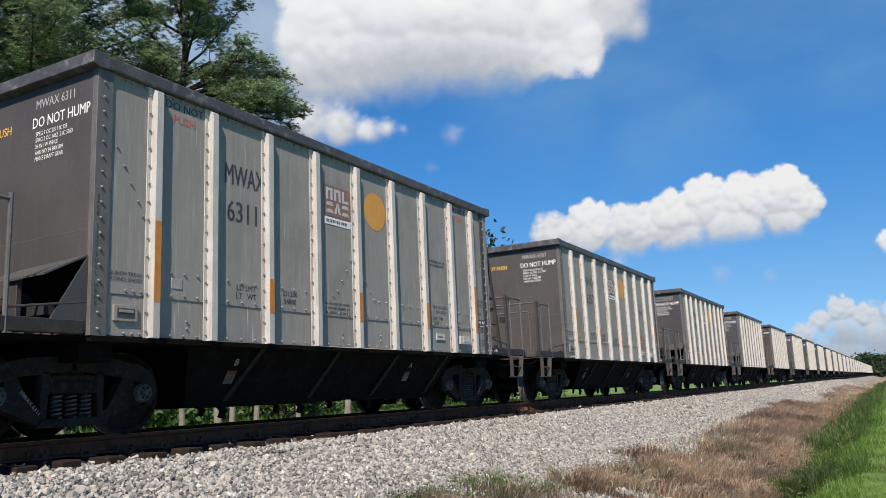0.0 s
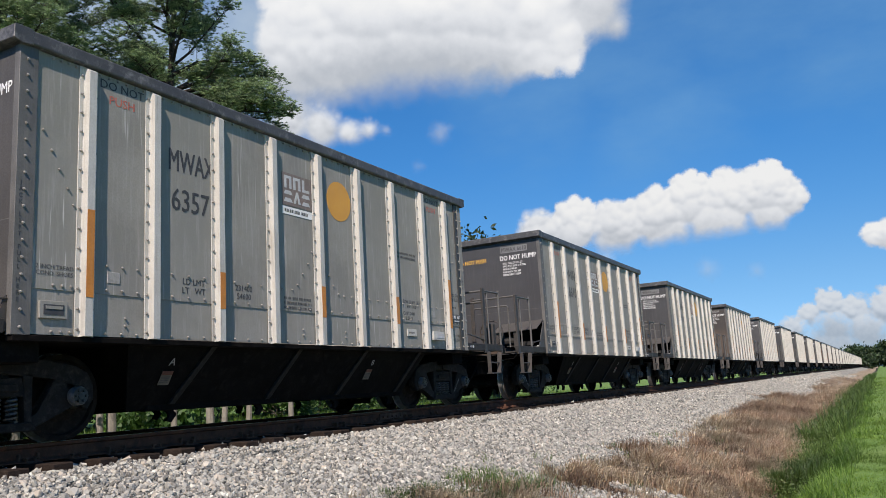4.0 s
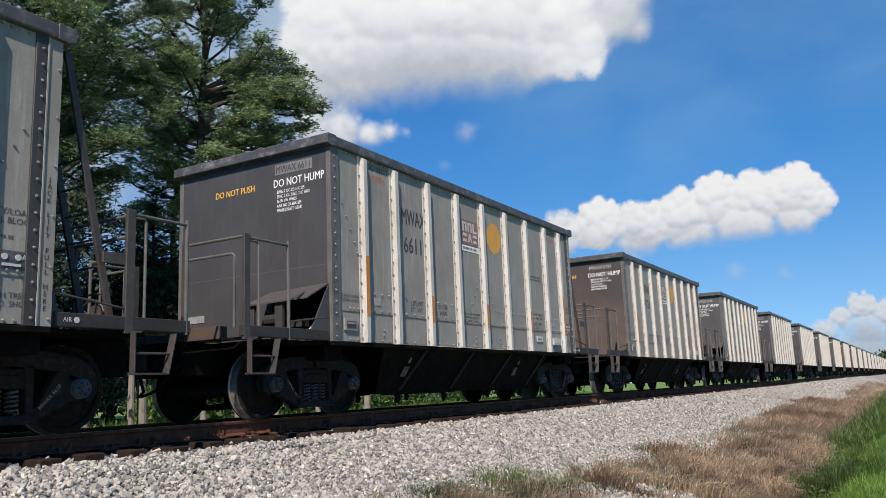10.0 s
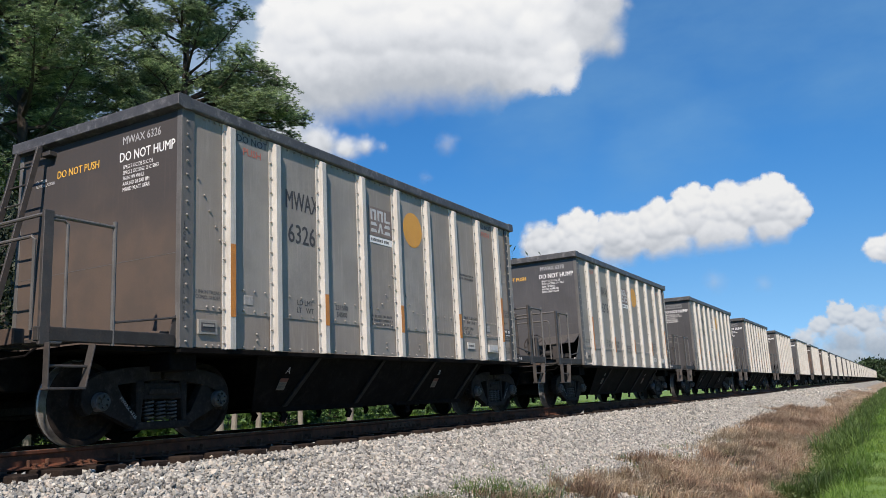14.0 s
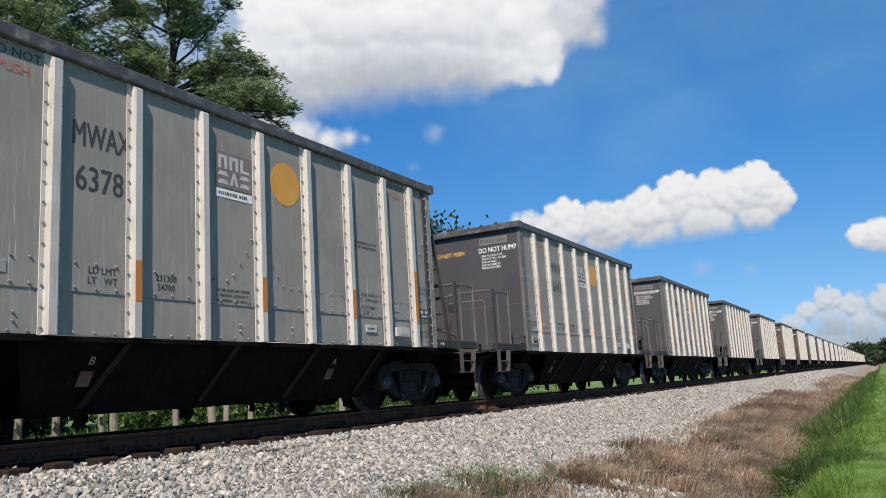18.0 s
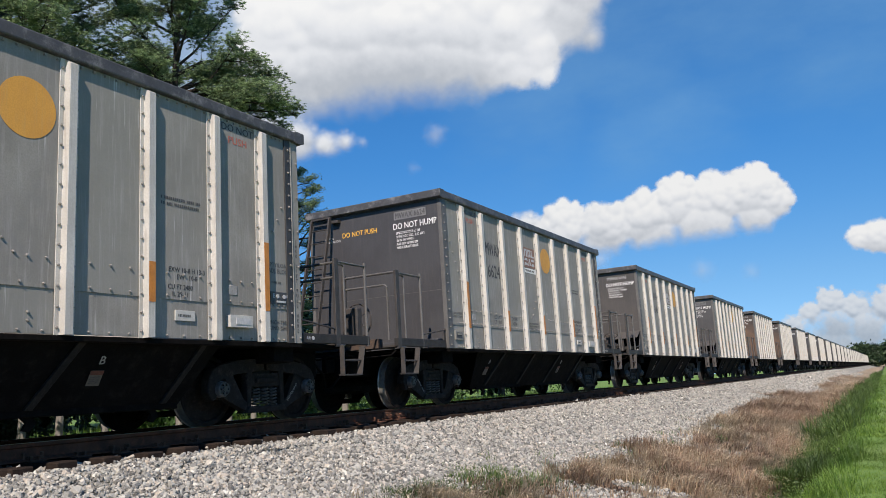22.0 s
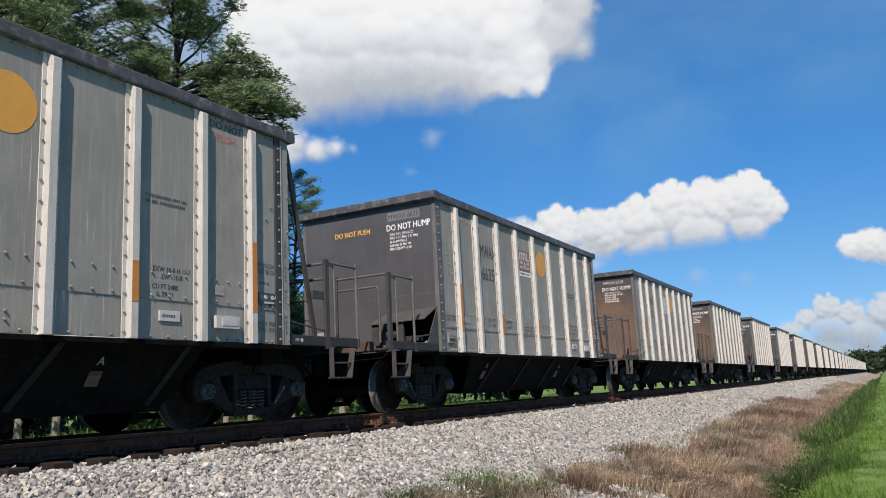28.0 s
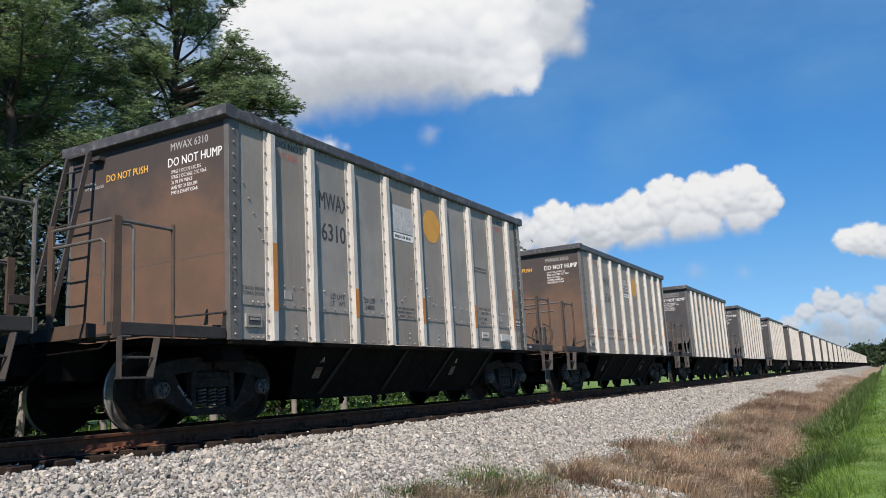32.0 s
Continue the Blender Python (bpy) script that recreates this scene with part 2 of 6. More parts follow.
M["spring"] = surface("spring_steel", (0.085, 0.075, 0.068), (0.05, 0.045, 0.04), 12, (0.16, 0.12, 0.09), 0.5, rough=0.5, metal=0.3, bump=0.1)
M["orange"] = surface("orange_reflective", (0.54, 0.21, 0.032), (0.46, 0.175, 0.028), 8, (0.35, 0.2, 0.1), 0.3, True, 0.45, bump=0)
M["dot"] = surface("faded_orange_paint", (0.66, 0.33, 0.055), (0.60, 0.29, 0.05), 3, (0.45, 0.30, 0.14), 0.35, True, 0.6, bump=0)
M["white"] = surface("white_paint", (0.80, 0.80, 0.78), (0.72, 0.72, 0.70), 8, rough=0.6, bump=0)
M["ink"] = surface("black_stencil", (0.035, 0.035, 0.038), (0.055, 0.055, 0.058), 25, rough=0.6, bump=0)
M["faded_ink"] = surface("faded_stencil", (0.06, 0.058, 0.056), (0.10, 0.097, 0.093), 25, rough=0.6, bump=0)
M["faded_white"] = surface("worn_white_stencil", (0.30, 0.30, 0.29), (0.2, 0.2, 0.19), 12, rough=0.7, bump=0)
M["grey_ink"] = surface("pale_grey_lettering", (0.52, 0.52, 0.52), (0.42, 0.42, 0.42), 12, rough=0.6, bump=0)
M["sticker"] = surface("faded_sticker", (0.34, 0.33, 0.31), (0.26, 0.25, 0.235), 20, rough=0.6, bump=0)
M["label"] = surface("off_white_label", (0.52, 0.51, 0.47), (0.44, 0.43, 0.40), 20, rough=0.6, bump=0)
M["patch"] = surface("grey_number_patch", (0.20, 0.20, 0.20), (0.15, 0.15, 0.15), 6, (0.09, 0.088, 0.085), 0.5, rough=0.6, bump=0)
M["tag"] = surface("grimy_tag", (0.13, 0.115, 0.09), (0.095, 0.085, 0.07), 14, (0.05, 0.045, 0.04), 0.6, rough=0.7, bump=0)
M["tag_red"] = surface("grimy_red_tag", (0.12, 0.035, 0.02), (0.08, 0.028, 0.018), 14, rough=0.7, bump=0)
M["emblem_red"] = surface("red_brown_emblem_ground", (0.26, 0.135, 0.09), (0.22, 0.12, 0.085), 6, (0.33, 0.27, 0.24), 0.4, True, 0.6, bump=0)
M["pale_ink"] = surface("pale_lettering", (0.42, 0.42, 0.42), (0.34, 0.34, 0.34), 12, rough=0.6, bump=0)
M["red"] = surface("faded_red_stencil", (0.50, 0.13, 0.09), (0.42, 0.14, 0.10), 20, rough=0.6, bump=0)
M["yellow"] = surface("yellow_lettering", (0.80, 0.46, 0.06), (0.72, 0.40, 0.05), 12, rough=0.6, bump=0)
M["maroon"] = surface("brown_emblem_ground", (0.20, 0.15, 0.13), (0.17, 0.135, 0.12), 6, (0.33, 0.29, 0.26), 0.5, True, 0.6, bump=0)
M["rail"] = surface("rusty_rail", (0.125, 0.052, 0.030), (0.075, 0.033, 0.021), 4, (0.24, 0.075, 0.04), 0.6, False, 0.85, 0.0, 0.3, 0.004, 0, shine=0.15)
M["rail_top"] = surface("worn_rail_head", (0.34, 0.33, 0.32), (0.26, 0.25, 0.24), 3, rough=0.25, metal=0.9, bump=0.02, spread=0)
M["plate"] = surface("rusty_tie_plate", (0.15, 0.072, 0.046), (0.085, 0.045, 0.030), 9, (0.26, 0.12, 0.07), 0.5, rough=0.9, bump=0.3, shine=0.15)
M["tie"] = surface("weathered_creosote_wood", (0.030, 0.021, 0.016), (0.019, 0.0135, 0.011), 5, (0.075, 0.055, 0.043), 0.4, rough=0.9, shine=0.15, bump=0.6, depth=0.012)
M["bark"] = surface("pine_bark", (0.062, 0.047, 0.037), (0.038, 0.03, 0.024), 5, (0.12, 0.095, 0.078), 0.4, True, 0.9, 0, 0.8, 0.03)
M["wood_post"] = surface("grey_weathered_post", (0.26, 0.24, 0.21), (0.18, 0.165, 0.145), 5, (0.09, 0.078, 0.068), 0.5, True, 0.85, 0, 0.5, 0.01)
M["sill"] = surface("rust_brown_end_sill", (0.085, 0.055, 0.037), (0.058, 0.04, 0.03), 5, (0.045, 0.04, 0.037), 0.6, False, 0.8, 0, 0.2, 0.004)


def leafy(name, dark, light, rough=0.6, through=0.25, clump=0.5):
    """Foliage: tone varies leaf by leaf and clump by clump; some light passes through."""
    m, nt, bsdf = shader(name)
    geo = nt.nodes.new("ShaderNodeNewGeometry")
    big = noisy(nt, coords(nt), clump, 3)
    col = mix_rgb(nt, geo.outputs["Random Per Island"], dark, light)
    col = mix_rgb(nt, ramp(nt, big, 0.38, 0.62, 0.0, 0.75), col, tuple(c * 0.6 for c in dark))
    nt.links.new(col, bsdf.inputs["Base Color"])
    bsdf.inputs["Roughness"].default_value = rough
    tr, mx = nt.nodes.new("ShaderNodeBsdfTranslucent"), nt.nodes.new("ShaderNodeMixShader")
    nt.links.new(col, tr.inputs["Color"])
    mx.inputs[0].default_value = through
    nt.links.new(bsdf.outputs[0], mx.inputs[1])
    nt.links.new(tr.outputs[0], mx.inputs[2])
    nt.links.new(mx.outputs[0], nt.nodes["Material Output"].inputs["Surface"])
    return m


M["needles"] = leafy("pine_needles", (0.06, 0.112, 0.052), (0.45, 0.585, 0.275), 0.6, 0.17, 1.5)
# shade of the pines at the back, put into the colour as darker needles
M["needles_shaded"] = leafy("shaded_pine_needles", (0.035, 0.065, 0.03), (0.10, 0.15, 0.06), 0.55, 0.2)
# deep shade under the trees put into these two leaf colours, almost black
M["leaves_deep_shade"] = leafy("shaded_bush_leaves", (0.010, 0.020, 0.007), (0.030, 0.048, 0.016), 0.7, 0.1)
M["leaves_shade"] = leafy("shaded_tree_leaves", (0.010, 0.020, 0.007), (0.032, 0.05, 0.017), 0.65, 0.12)
M["leaves_far"] = leafy("far_tree_leaves", (0.018, 0.04, 0.014), (0.055, 0.095, 0.03))
M["leaves"] = leafy("broad_leaves", (0.035, 0.085, 0.018), (0.11, 0.20, 0.04))
M["grass"] = leafy("green_grass", (0.10, 0.19, 0.022), (0.25, 0.37, 0.058), 0.5, 0.4)
M["weeds"] = leafy("ditch_weeds", (0.045, 0.085, 0.016), (0.15, 0.22, 0.05), 0.55, 0.3)
M["lush"] = leafy("lush_lip_weeds", (0.075, 0.155, 0.02), (0.22, 0.35, 0.06), 0.5, 0.4)
M["reeds"] = leafy("tall_ditch_reeds", (0.045, 0.09, 0.016), (0.17, 0.255, 0.055), 0.5, 0.35)
M["straw_dark"] = leafy("matted_dead_grass", (0.10, 0.069, 0.046), (0.30, 0.20, 0.13), 0.85, 0.1)
M["straw_red"] = leafy("reddish_dry_grass", (0.29, 0.185, 0.12), (0.90, 0.68, 0.47), 0.8, 0.35)
M["straw"] = leafy("dry_brown_grass", (0.42, 0.32, 0.20), (1.0, 0.88, 0.66), 0.8, 0.35)


def stone_material():
    m, nt, bsdf = shader("crushed_granite")
    geo = nt.nodes.new("ShaderNodeNewGeometry")
    v = coords(nt)
    tone = nt.nodes.new("ShaderNodeValToRGB")
    nt.links.new(geo.outputs["Random Per Island"], tone.inputs[0])
    e = tone.color_ramp.elements
    e[0].position, e[0].color = 0.0, (0.036, 0.033, 0.027, 1)
    e[1].position, e[1].color = 1.0, (0.68, 0.67, 0.59, 1)
    for pos, c in ((0.3, (0.185, 0.182, 0.162, 1)), (0.7, (0.385, 0.38, 0.335, 1)), (0.93, (0.41, 0.355, 0.285, 1))):
        k = e.new(pos)
        k.color = c
    grain = noisy(nt, v, 90, 4)
    col = mix_rgb(nt, ramp(nt, grain, 0.35, 0.7, 0.0, 0.5), tone.outputs[0], (0.33, 0.325, 0.31))
    wide = noisy(nt, v, 0.6, 5)
    col = mix_rgb(nt, ramp(nt, wide, 0.5, 0.75, 0.0, 0.35), col, (0.39, 0.375, 0.325))
    nt.links.new(col, bsdf.inputs["Base Color"])
    bsdf.inputs["Roughness"].default_value = 0.9
    relief(nt, bsdf, grain, 0.3, 0.006)
    return m


M["stone"] = stone_material()


def ground_material():
    """Ballast, dry slope, ditch and lawn, laid side by side across the line with ragged borders."""
    m, nt, bsdf = shader("lineside_ground")
    v = coords(nt)
    sep = nt.nodes.new("ShaderNodeSeparateXYZ")
    nt.links.new(v, sep.inputs[0])
    wob = noisy(nt, v, 0.45, 5, 0.6)
    add = nt.nodes.new("ShaderNodeMath")
    add.operation = "MULTIPLY_ADD"
    nt.links.new(wob, add.inputs[0])
    add.inputs[1].default_value = 2.6
    nt.links.new(sep.outputs[0], add.inputs[2])
    across = add.outputs[0]
    cell = nt.nodes.new("ShaderNodeTexVoronoi")
    cell.inputs["Scale"].default_value = 17
    nt.links.new(v, cell.inputs["Vector"])
    tint = nt.nodes.new("ShaderNodeSeparateColor")
    nt.links.new(cell.outputs["Color"], tint.inputs[0])
    gravel = mix_rgb(nt, tint.outputs[0], (0.23, 0.222, 0.187), (0.46, 0.445, 0.375))
    gravel = mix_rgb(nt, ramp(nt, cell.outputs["Distance"], 0.3, 0.75, 0.0, 0.75), gravel, (0.10, 0.095, 0.09))
    fine = noisy(nt, v, 14, 6, 0.75)
    straw = mix_rgb(nt, ramp(nt, fine, 0.3, 0.7), (0.13, 0.095, 0.058), (0.46, 0.36, 0.23))
    rust = noisy(nt, v, 0.7, 4)
    straw = mix_rgb(nt, ramp(nt, rust, 0.48, 0.66, 0.0, 0.6), straw, (0.17, 0.095, 0.065))
    bare = noisy(nt, coords(nt, (1, 0.4, 1)), 1.1, 5, 0.65)
    straw = mix_rgb(nt, ramp(nt, bare, 0.56, 0.66, 0.0, 0.85), straw, gravel)
    weed = mix_rgb(nt, ramp(nt, fine, 0.3, 0.7), (0.022, 0.024, 0.012), (0.055, 0.055, 0.028))
    lawn = mix_rgb(nt, ramp(nt, fine, 0.3, 0.7), (0.075, 0.15, 0.02), (0.15, 0.25, 0.04))
    patch = noisy(nt, v, 0.25, 4)
    lawn = mix_rgb(nt, ramp(nt, patch, 0.5, 0.7, 0.0, 0.5), lawn, (0.19, 0.23, 0.06))
    col = mix_rgb(nt, ramp(nt, across, 5.1, 5.7), gravel, straw)
    col = mix_rgb(nt, ramp(nt, across, 7.9, 8.15), col, weed)
    col = mix_rgb(nt, ramp(nt, across, 8.6, 8.9), col, lawn)
    col = mix_rgb(nt, ramp(nt, across, -3.0, -1.6), lawn, col)
    nt.links.new(col, bsdf.inputs["Base Color"])
    bsdf.inputs["Roughness"].default_value = 0.9
    relief(nt, bsdf, cell.outputs["Distance"], 0.7, 0.05)
    return m


M["ground"] = ground_material()


# ---- mesh helpers ----
def box(bm, x0, x1, y0, y1, z0, z1):
    v = [bm.verts.new((x, y, z)) for x in (x0, x1) for y in (y0, y1) for z in (z0, z1)]
    for q in ((0, 1, 3, 2), (4, 6, 7, 5), (0, 4, 5, 1), (2, 3, 7, 6), (0, 2, 6, 4), (1, 5, 7, 3)):
        bm.faces.new([v[i] for i in q])
    return bm


def sweep(bm, outline, axis, a, b):
    """An outline in the plane across axis (x: (y, z), y: (x, z), z: (x, y)), drawn out from a to b."""
    def place(p, q):
        return {"x": (q, p[0], p[1]), "y": (p[0], q, p[1]), "z": (p[0], p[1], q)}[axis]
    ends = [[bm.verts.new(place(p, q)) for p in outline] for q in (a, b)]
    n = len(outline)
    bm.faces.new(ends[0])
    bm.faces.new(ends[1][::-1])
    for i in range(n):
        j = (i + 1) % n
        bm.faces.new((ends[0][i], ends[1][i], ends[1][j], ends[0][j]))
    return bm


def disc(bm, axis, centre, r, a, b, n=16, r2=None):
    """A round slice across axis from a to b; centre holds the other two coordinates."""
    r2 = r if r2 is None else r2
    rings = []
    for q, rr in ((a, r), (b, r2)):
        ring = []
        for k in range(n):
            u, w = centre[0] + rr * math.cos(math.tau * k / n), centre[1] + rr * math.sin(math.tau * k / n)
            ring.append(bm.verts.new({"x": (q, u, w), "y": (u, q, w), "z": (u, w, q)}[axis]))
        rings.append(ring)
    bm.faces.new(rings[0])
    bm.faces.new(rings[1][::-1])
    for k in range(n):
        j = (k + 1) % n
        bm.faces.new((rings[0][k], rings[1][k], rings[1][j], rings[0][j]))
    return bm


def lathe(bm, profile, n=32):
    """A profile of (x, radius) turned about the x axis."""
    rings = [[bm.verts.new((x, r * math.cos(math.tau * k / n), r * math.sin(math.tau * k / n))) for k in range(n)] for x, r in profile]
    for a, b in zip(rings, rings[1:]):
        for k in range(n):
            j = (k + 1) % n
            bm.faces.new((a[k], b[k], b[j], a[j]))
    bm.faces.new(rings[0])
    bm.faces.new(rings[-1][::-1])
    return bm


def pipe(bm, pts, r, n=8):
    """A round bar along a line of points."""
    pts = [Vector(p) for p in pts]
    rings = []
    for i, p in enumerate(pts):
        d = (pts[min(i + 1, len(pts) - 1)] - pts[max(i - 1, 0)]).normalized()
        u = d.orthogonal().normalized() if not rings else (last - d * last.dot(d)).normalized()
        last = u
        w = d.cross(u)
        rr = r[i] if isinstance(r, (list, tuple)) else r
        rings.append([bm.verts.new(p + rr * (u * math.cos(math.tau * k / n) + w * math.sin(math.tau * k / n))) for k in range(n)])
    for a, b in zip(rings, rings[1:]):
        for k in range(n):
            j = (k + 1) % n
            bm.faces.new((a[k], a[j], b[j], b[k]))
    bm.faces.new(rings[0][::-1])
    bm.faces.new(rings[-1])
    return bm


def mesh_of(name, bm, material, bevel=0.0, smooth=False):
    if bevel:
        bmesh.ops.bevel(bm, geom=bm.edges[:], offset=bevel, segments=1, affect="EDGES", profile=0.5)
    bmesh.ops.recalc_face_normals(bm, faces=bm.faces[:])
    me = bpy.data.meshes.new(name)
    bm.to_mesh(me)
    bm.free()
    me.materials.append(material)
    if smooth:
        me.shade_smooth()
        me.set_sharp_from_angle(angle=radians(35))
    return me


def put(name, me, parent=None, at=(0, 0, 0), label="", turn=None):
    """One object on a mesh, under its thing; alike pieces share the mesh."""
    ob = new(name, me)
    ob.parent = parent
    ob.matrix_basis = Matrix.Translation(at) @ (turn if turn else Matrix())
    if label:
        ob["label"] = label
    return ob


def part(name, bm, material, parent, label="", at=(0, 0, 0), bevel=0.0, smooth=False):
    return put(name, mesh_of(name, bm, material, bevel, smooth), parent, at, label)


def thing(name, label, category, at=(0, 0, 0), group="", kind=""):
    ob = new(name)
    ob.empty_display_size = 0.3
    ob.matrix_basis = Matrix.Translation(at)
    return tagged(ob, label, category, group, kind)


SIDE = Matrix(((0, 0, 1), (1, 0, 0), (0, 1, 0))).to_4x4()      # lettering on the face towards +x
FRONT = Matrix(((1, 0, 0), (0, 0, -1), (0, 1, 0))).to_4x4()    # lettering on the face towards -y
letter_cache = {}


def lettering(words, height, material, squeeze=1.0, align="CENTER"):
    """A flat mesh of the words in the built-in font, capitals of that height."""
    key = (words, height, material.name, squeeze, align)
    if key not in letter_cache:
        cu = bpy.data.curves.new("lettering", "FONT")
        cu.body, cu.size, cu.align_x, cu.resolution_u, cu.offset = words, height / 0.72, align, 2, 0.0
        ob = bpy.data.objects.new("lettering", cu)
        me = bpy.data.meshes.new_from_object(ob)
        me.transform(Matrix.Diagonal((squeeze, 1, 1, 1)))
        # heavier strokes: the same outlines once more, a little aside
        bm, twin = bmesh.new(), me.copy()
        twin.transform(Matrix.Translation((height * 0.035, height * 0.015, 0.0003)))
        bm.from_mesh(me)
        bm.from_mesh(twin)
        bm.to_mesh(me)
        bm.free()
        bpy.data.meshes.remove(twin)
        me.materials.clear()
        me.materials.append(material)
        bpy.data.objects.remove(ob)
        letter_cache[key] = me
    return letter_cache[key]


def many(name, verts, faces, material, smooth=False):
    """A mesh from arrays of places and of triangles."""
    me = bpy.data.meshes.new(name)
    me.vertices.add(len(verts))
    me.vertices.foreach_set("co", np.asarray(verts, dtype=np.float32).ravel())
    me.loops.add(faces.size)
    me.loops.foreach_set("vertex_index", np.asarray(faces, dtype=np.int32).ravel())
    me.polygons.add(len(faces))
    me.polygons.foreach_set("loop_start", np.arange(0, faces.size, 3, dtype=np.int32))
    me.update(calc_edges=True)
    me.validate()
    if not smooth:
        me.shade_flat()
    me.materials.append(material)
    return me


# ---- ground, track ----
PROFILE = [(-700, -0.3), (-60, -0.5), (-14, -0.75), (-6, -0.95), (-3.6, -0.9), (-1.9, -0.34), (-1.3, -0.27), (1.3, -0.27), (1.8, -0.35), (2.6, -0.60), (3.4, -0.87), (4.2, -0.99), (5.2, -1.17), (6.2, -1.40), (6.72, -1.66), (7.0, -1.72), (7.35, -1.50), (7.8, -1.29), (9, -1.25), (14, -1.2), (60, -1.0), (700, -0.6)]


def ground_z(x):
    return np.interp(x, [p[0] for p in PROFILE], [p[1] for p in PROFILE])


def build_ground():
    xs = np.unique(np.concatenate([[p[0] for p in PROFILE], np.arange(-14, 14.1, 0.4), np.geomspace(14, 700, 22), -np.geomspace(14, 700, 22)]))
    ys = np.concatenate([-np.geomspace(12, 700, 12)[::-1], np.arange(-10, 60, 0.6), np.geomspace(60, 1500, 40)])
    gx, gy = np.meshgrid(xs, ys, indexing="ij")
    gz = ground_z(gx)
    rng = np.random.default_rng(4)
    lump = np.where((np.abs(gx) > 1.7) & (np.abs(gx) < 30), 1.0, 0.0)
    gz = gz + lump * (0.05 * np.sin(gx * 1.7 + gy * 0.6) * np.sin(gy * 0.43 + 1.2) + rng.normal(0, 0.012, gx.shape))
    n, k = gx.shape
    i = np.arange(n * k).reshape(n, k)
    a, b, c, d = i[:-1, :-1].ravel(), i[1:, :-1].ravel(), i[1:, 1:].ravel(), i[:-1, 1:].ravel()
    faces = np.concatenate([np.stack([a, b, c], 1), np.stack([a, c, d], 1)])
    me = many("ground", np.stack([gx, gy, gz], -1).reshape(-1, 3), faces, M["ground"])
    me.shade_smooth()
    tagged(new("ground", me), "railway bank of pale ballast, dry brown slope, ditch and green lawn", "ground", kind="structure")


build_ground()

RAIL = [(-0.07, -0.185), (0.07, -0.185), (0.07, -0.172), (0.012, -0.15), (0.009, -0.05), (0.034, -0.036), (0.036, -0.008), (0.028, 0.0), (-0.028, 0.0), (-0.036, -0.008), (-0.034, -0.036), (-0.009, -0.05), (-0.012, -0.15), (-0.07, -0.172)]


def build_track():
    for sx in (1, -1):
        rail = thing("rail", "rusty steel rail spiked to timber ties", "rail", (sx * 0.7535, 0, 0), "rails of the track", "structure")
        part("rail_bar", sweep(bmesh.new(), RAIL, "y", -60, 900), M["rail"], rail, "brown rusty rail")
        bm = bmesh.new()
        box(bm, -0.026, 0.026, -60, 900, 0.0002, 0.002)
        part("running_surface", bm, M["rail_top"], rail, "worn shiny rail head")
    tie_me = mesh_of("tie", box(bmesh.new(), -1.30, 1.37, -0.115, 0.115, -0.36, -0.195), M["tie"], 0.012)
    plate_me = mesh_of("tie_plate", box(bmesh.new(), -0.17, 0.17, -0.09, 0.09, -0.196, -0.180), M["plate"], 0.004)
    bm = bmesh.new()
    for x in (-0.10, 0.10):
        for y in (-0.05, 0.05):
            box(bm, x - 0.011, x + 0.011, y - 0.011, y + 0.011, -0.2, -0.145)
            box(bm, x - 0.022 - 0.01 * (x > 0), x + 0.022 + 0.01 * (x < 0), y - 0.016, y + 0.016, -0.152, -0.138)
    spike_me = mesh_of("spikes", bm, M["plate"])
    bm = bmesh.new()
    for s in (-1, 1):
        box(bm, -0.075, 0.075, s * 0.105 - 0.012, s * 0.105 + 0.012, -0.19, -0.10)
    anchor_me = mesh_of("rail_anchor", bm, M["plate"], 0.004)
    rng = random.Random(9)
    track = thing("track_ties", "dark creosoted timber ties bedded in ballast", "railway ties", kind="structure")
    for k in range(-12, 130):
        y = k * 0.53 + rng.uniform(-0.03, 0.03)
        tie = put("tie", tie_me, track, (rng.uniform(-0.03, 0.05), y, rng.uniform(-0.012, 0.008)), turn=Matrix.Rotation(rng.uniform(-0.02, 0.02), 4, "Z"))
        if k < 55:
            put("tie_plate", plate_me, tie, (0.7535, 0, 0))
            put("spikes", spike_me, tie, (0.7535, 0, 0))
            if k % 2 == 0:
                put("rail_anchor", anchor_me, tie, (0.7535, 0, 0))
    bm = bmesh.new()
    for k in range(130, 620):
        box(bm, -1.3, 1.3, k * 0.53 - 0.115, k * 0.53 + 0.115, -0.36, -0.195)
    tagged(part("tie_row", bm, M["tie"], track, "far run of timber ties"), kind="stuff")
    joint = mesh_of("joint_bar", box(bmesh.new(), 0.012, 0.04, -0.45, 0.45, -0.15, -0.045), M["plate"], 0.006)
    bars = thing("rail_joint", "rusty bolted joint bar on the rail web", "joint bar", (0.7535, 12.3, 0))
    put("joint_bar", joint, bars)
    joint_bolt = mesh_of("bolt", disc(bmesh.new(), "x", (0, -0.10), 0.02, 0.04, 0.07, 6), M["plate"])
    for y in (-0.36, -0.22, -0.07, 0.07, 0.22, 0.36):
        put("bolt", joint_bolt, bars, (0, y, 0))


build_track()

# ---- coal hopper cars ----
BODY, PITCH = 9.345, 13.614
POSTS = [0.768, 1.633] + [1.633 + 1.0134 * k for k in range(1, 7)] + [8.577]
SILL, TOP, FACE, SEAM = 1.04, 4.04, 1.54, 1.49
EDGES = [0.20] + POSTS + [BODY - 0.20]


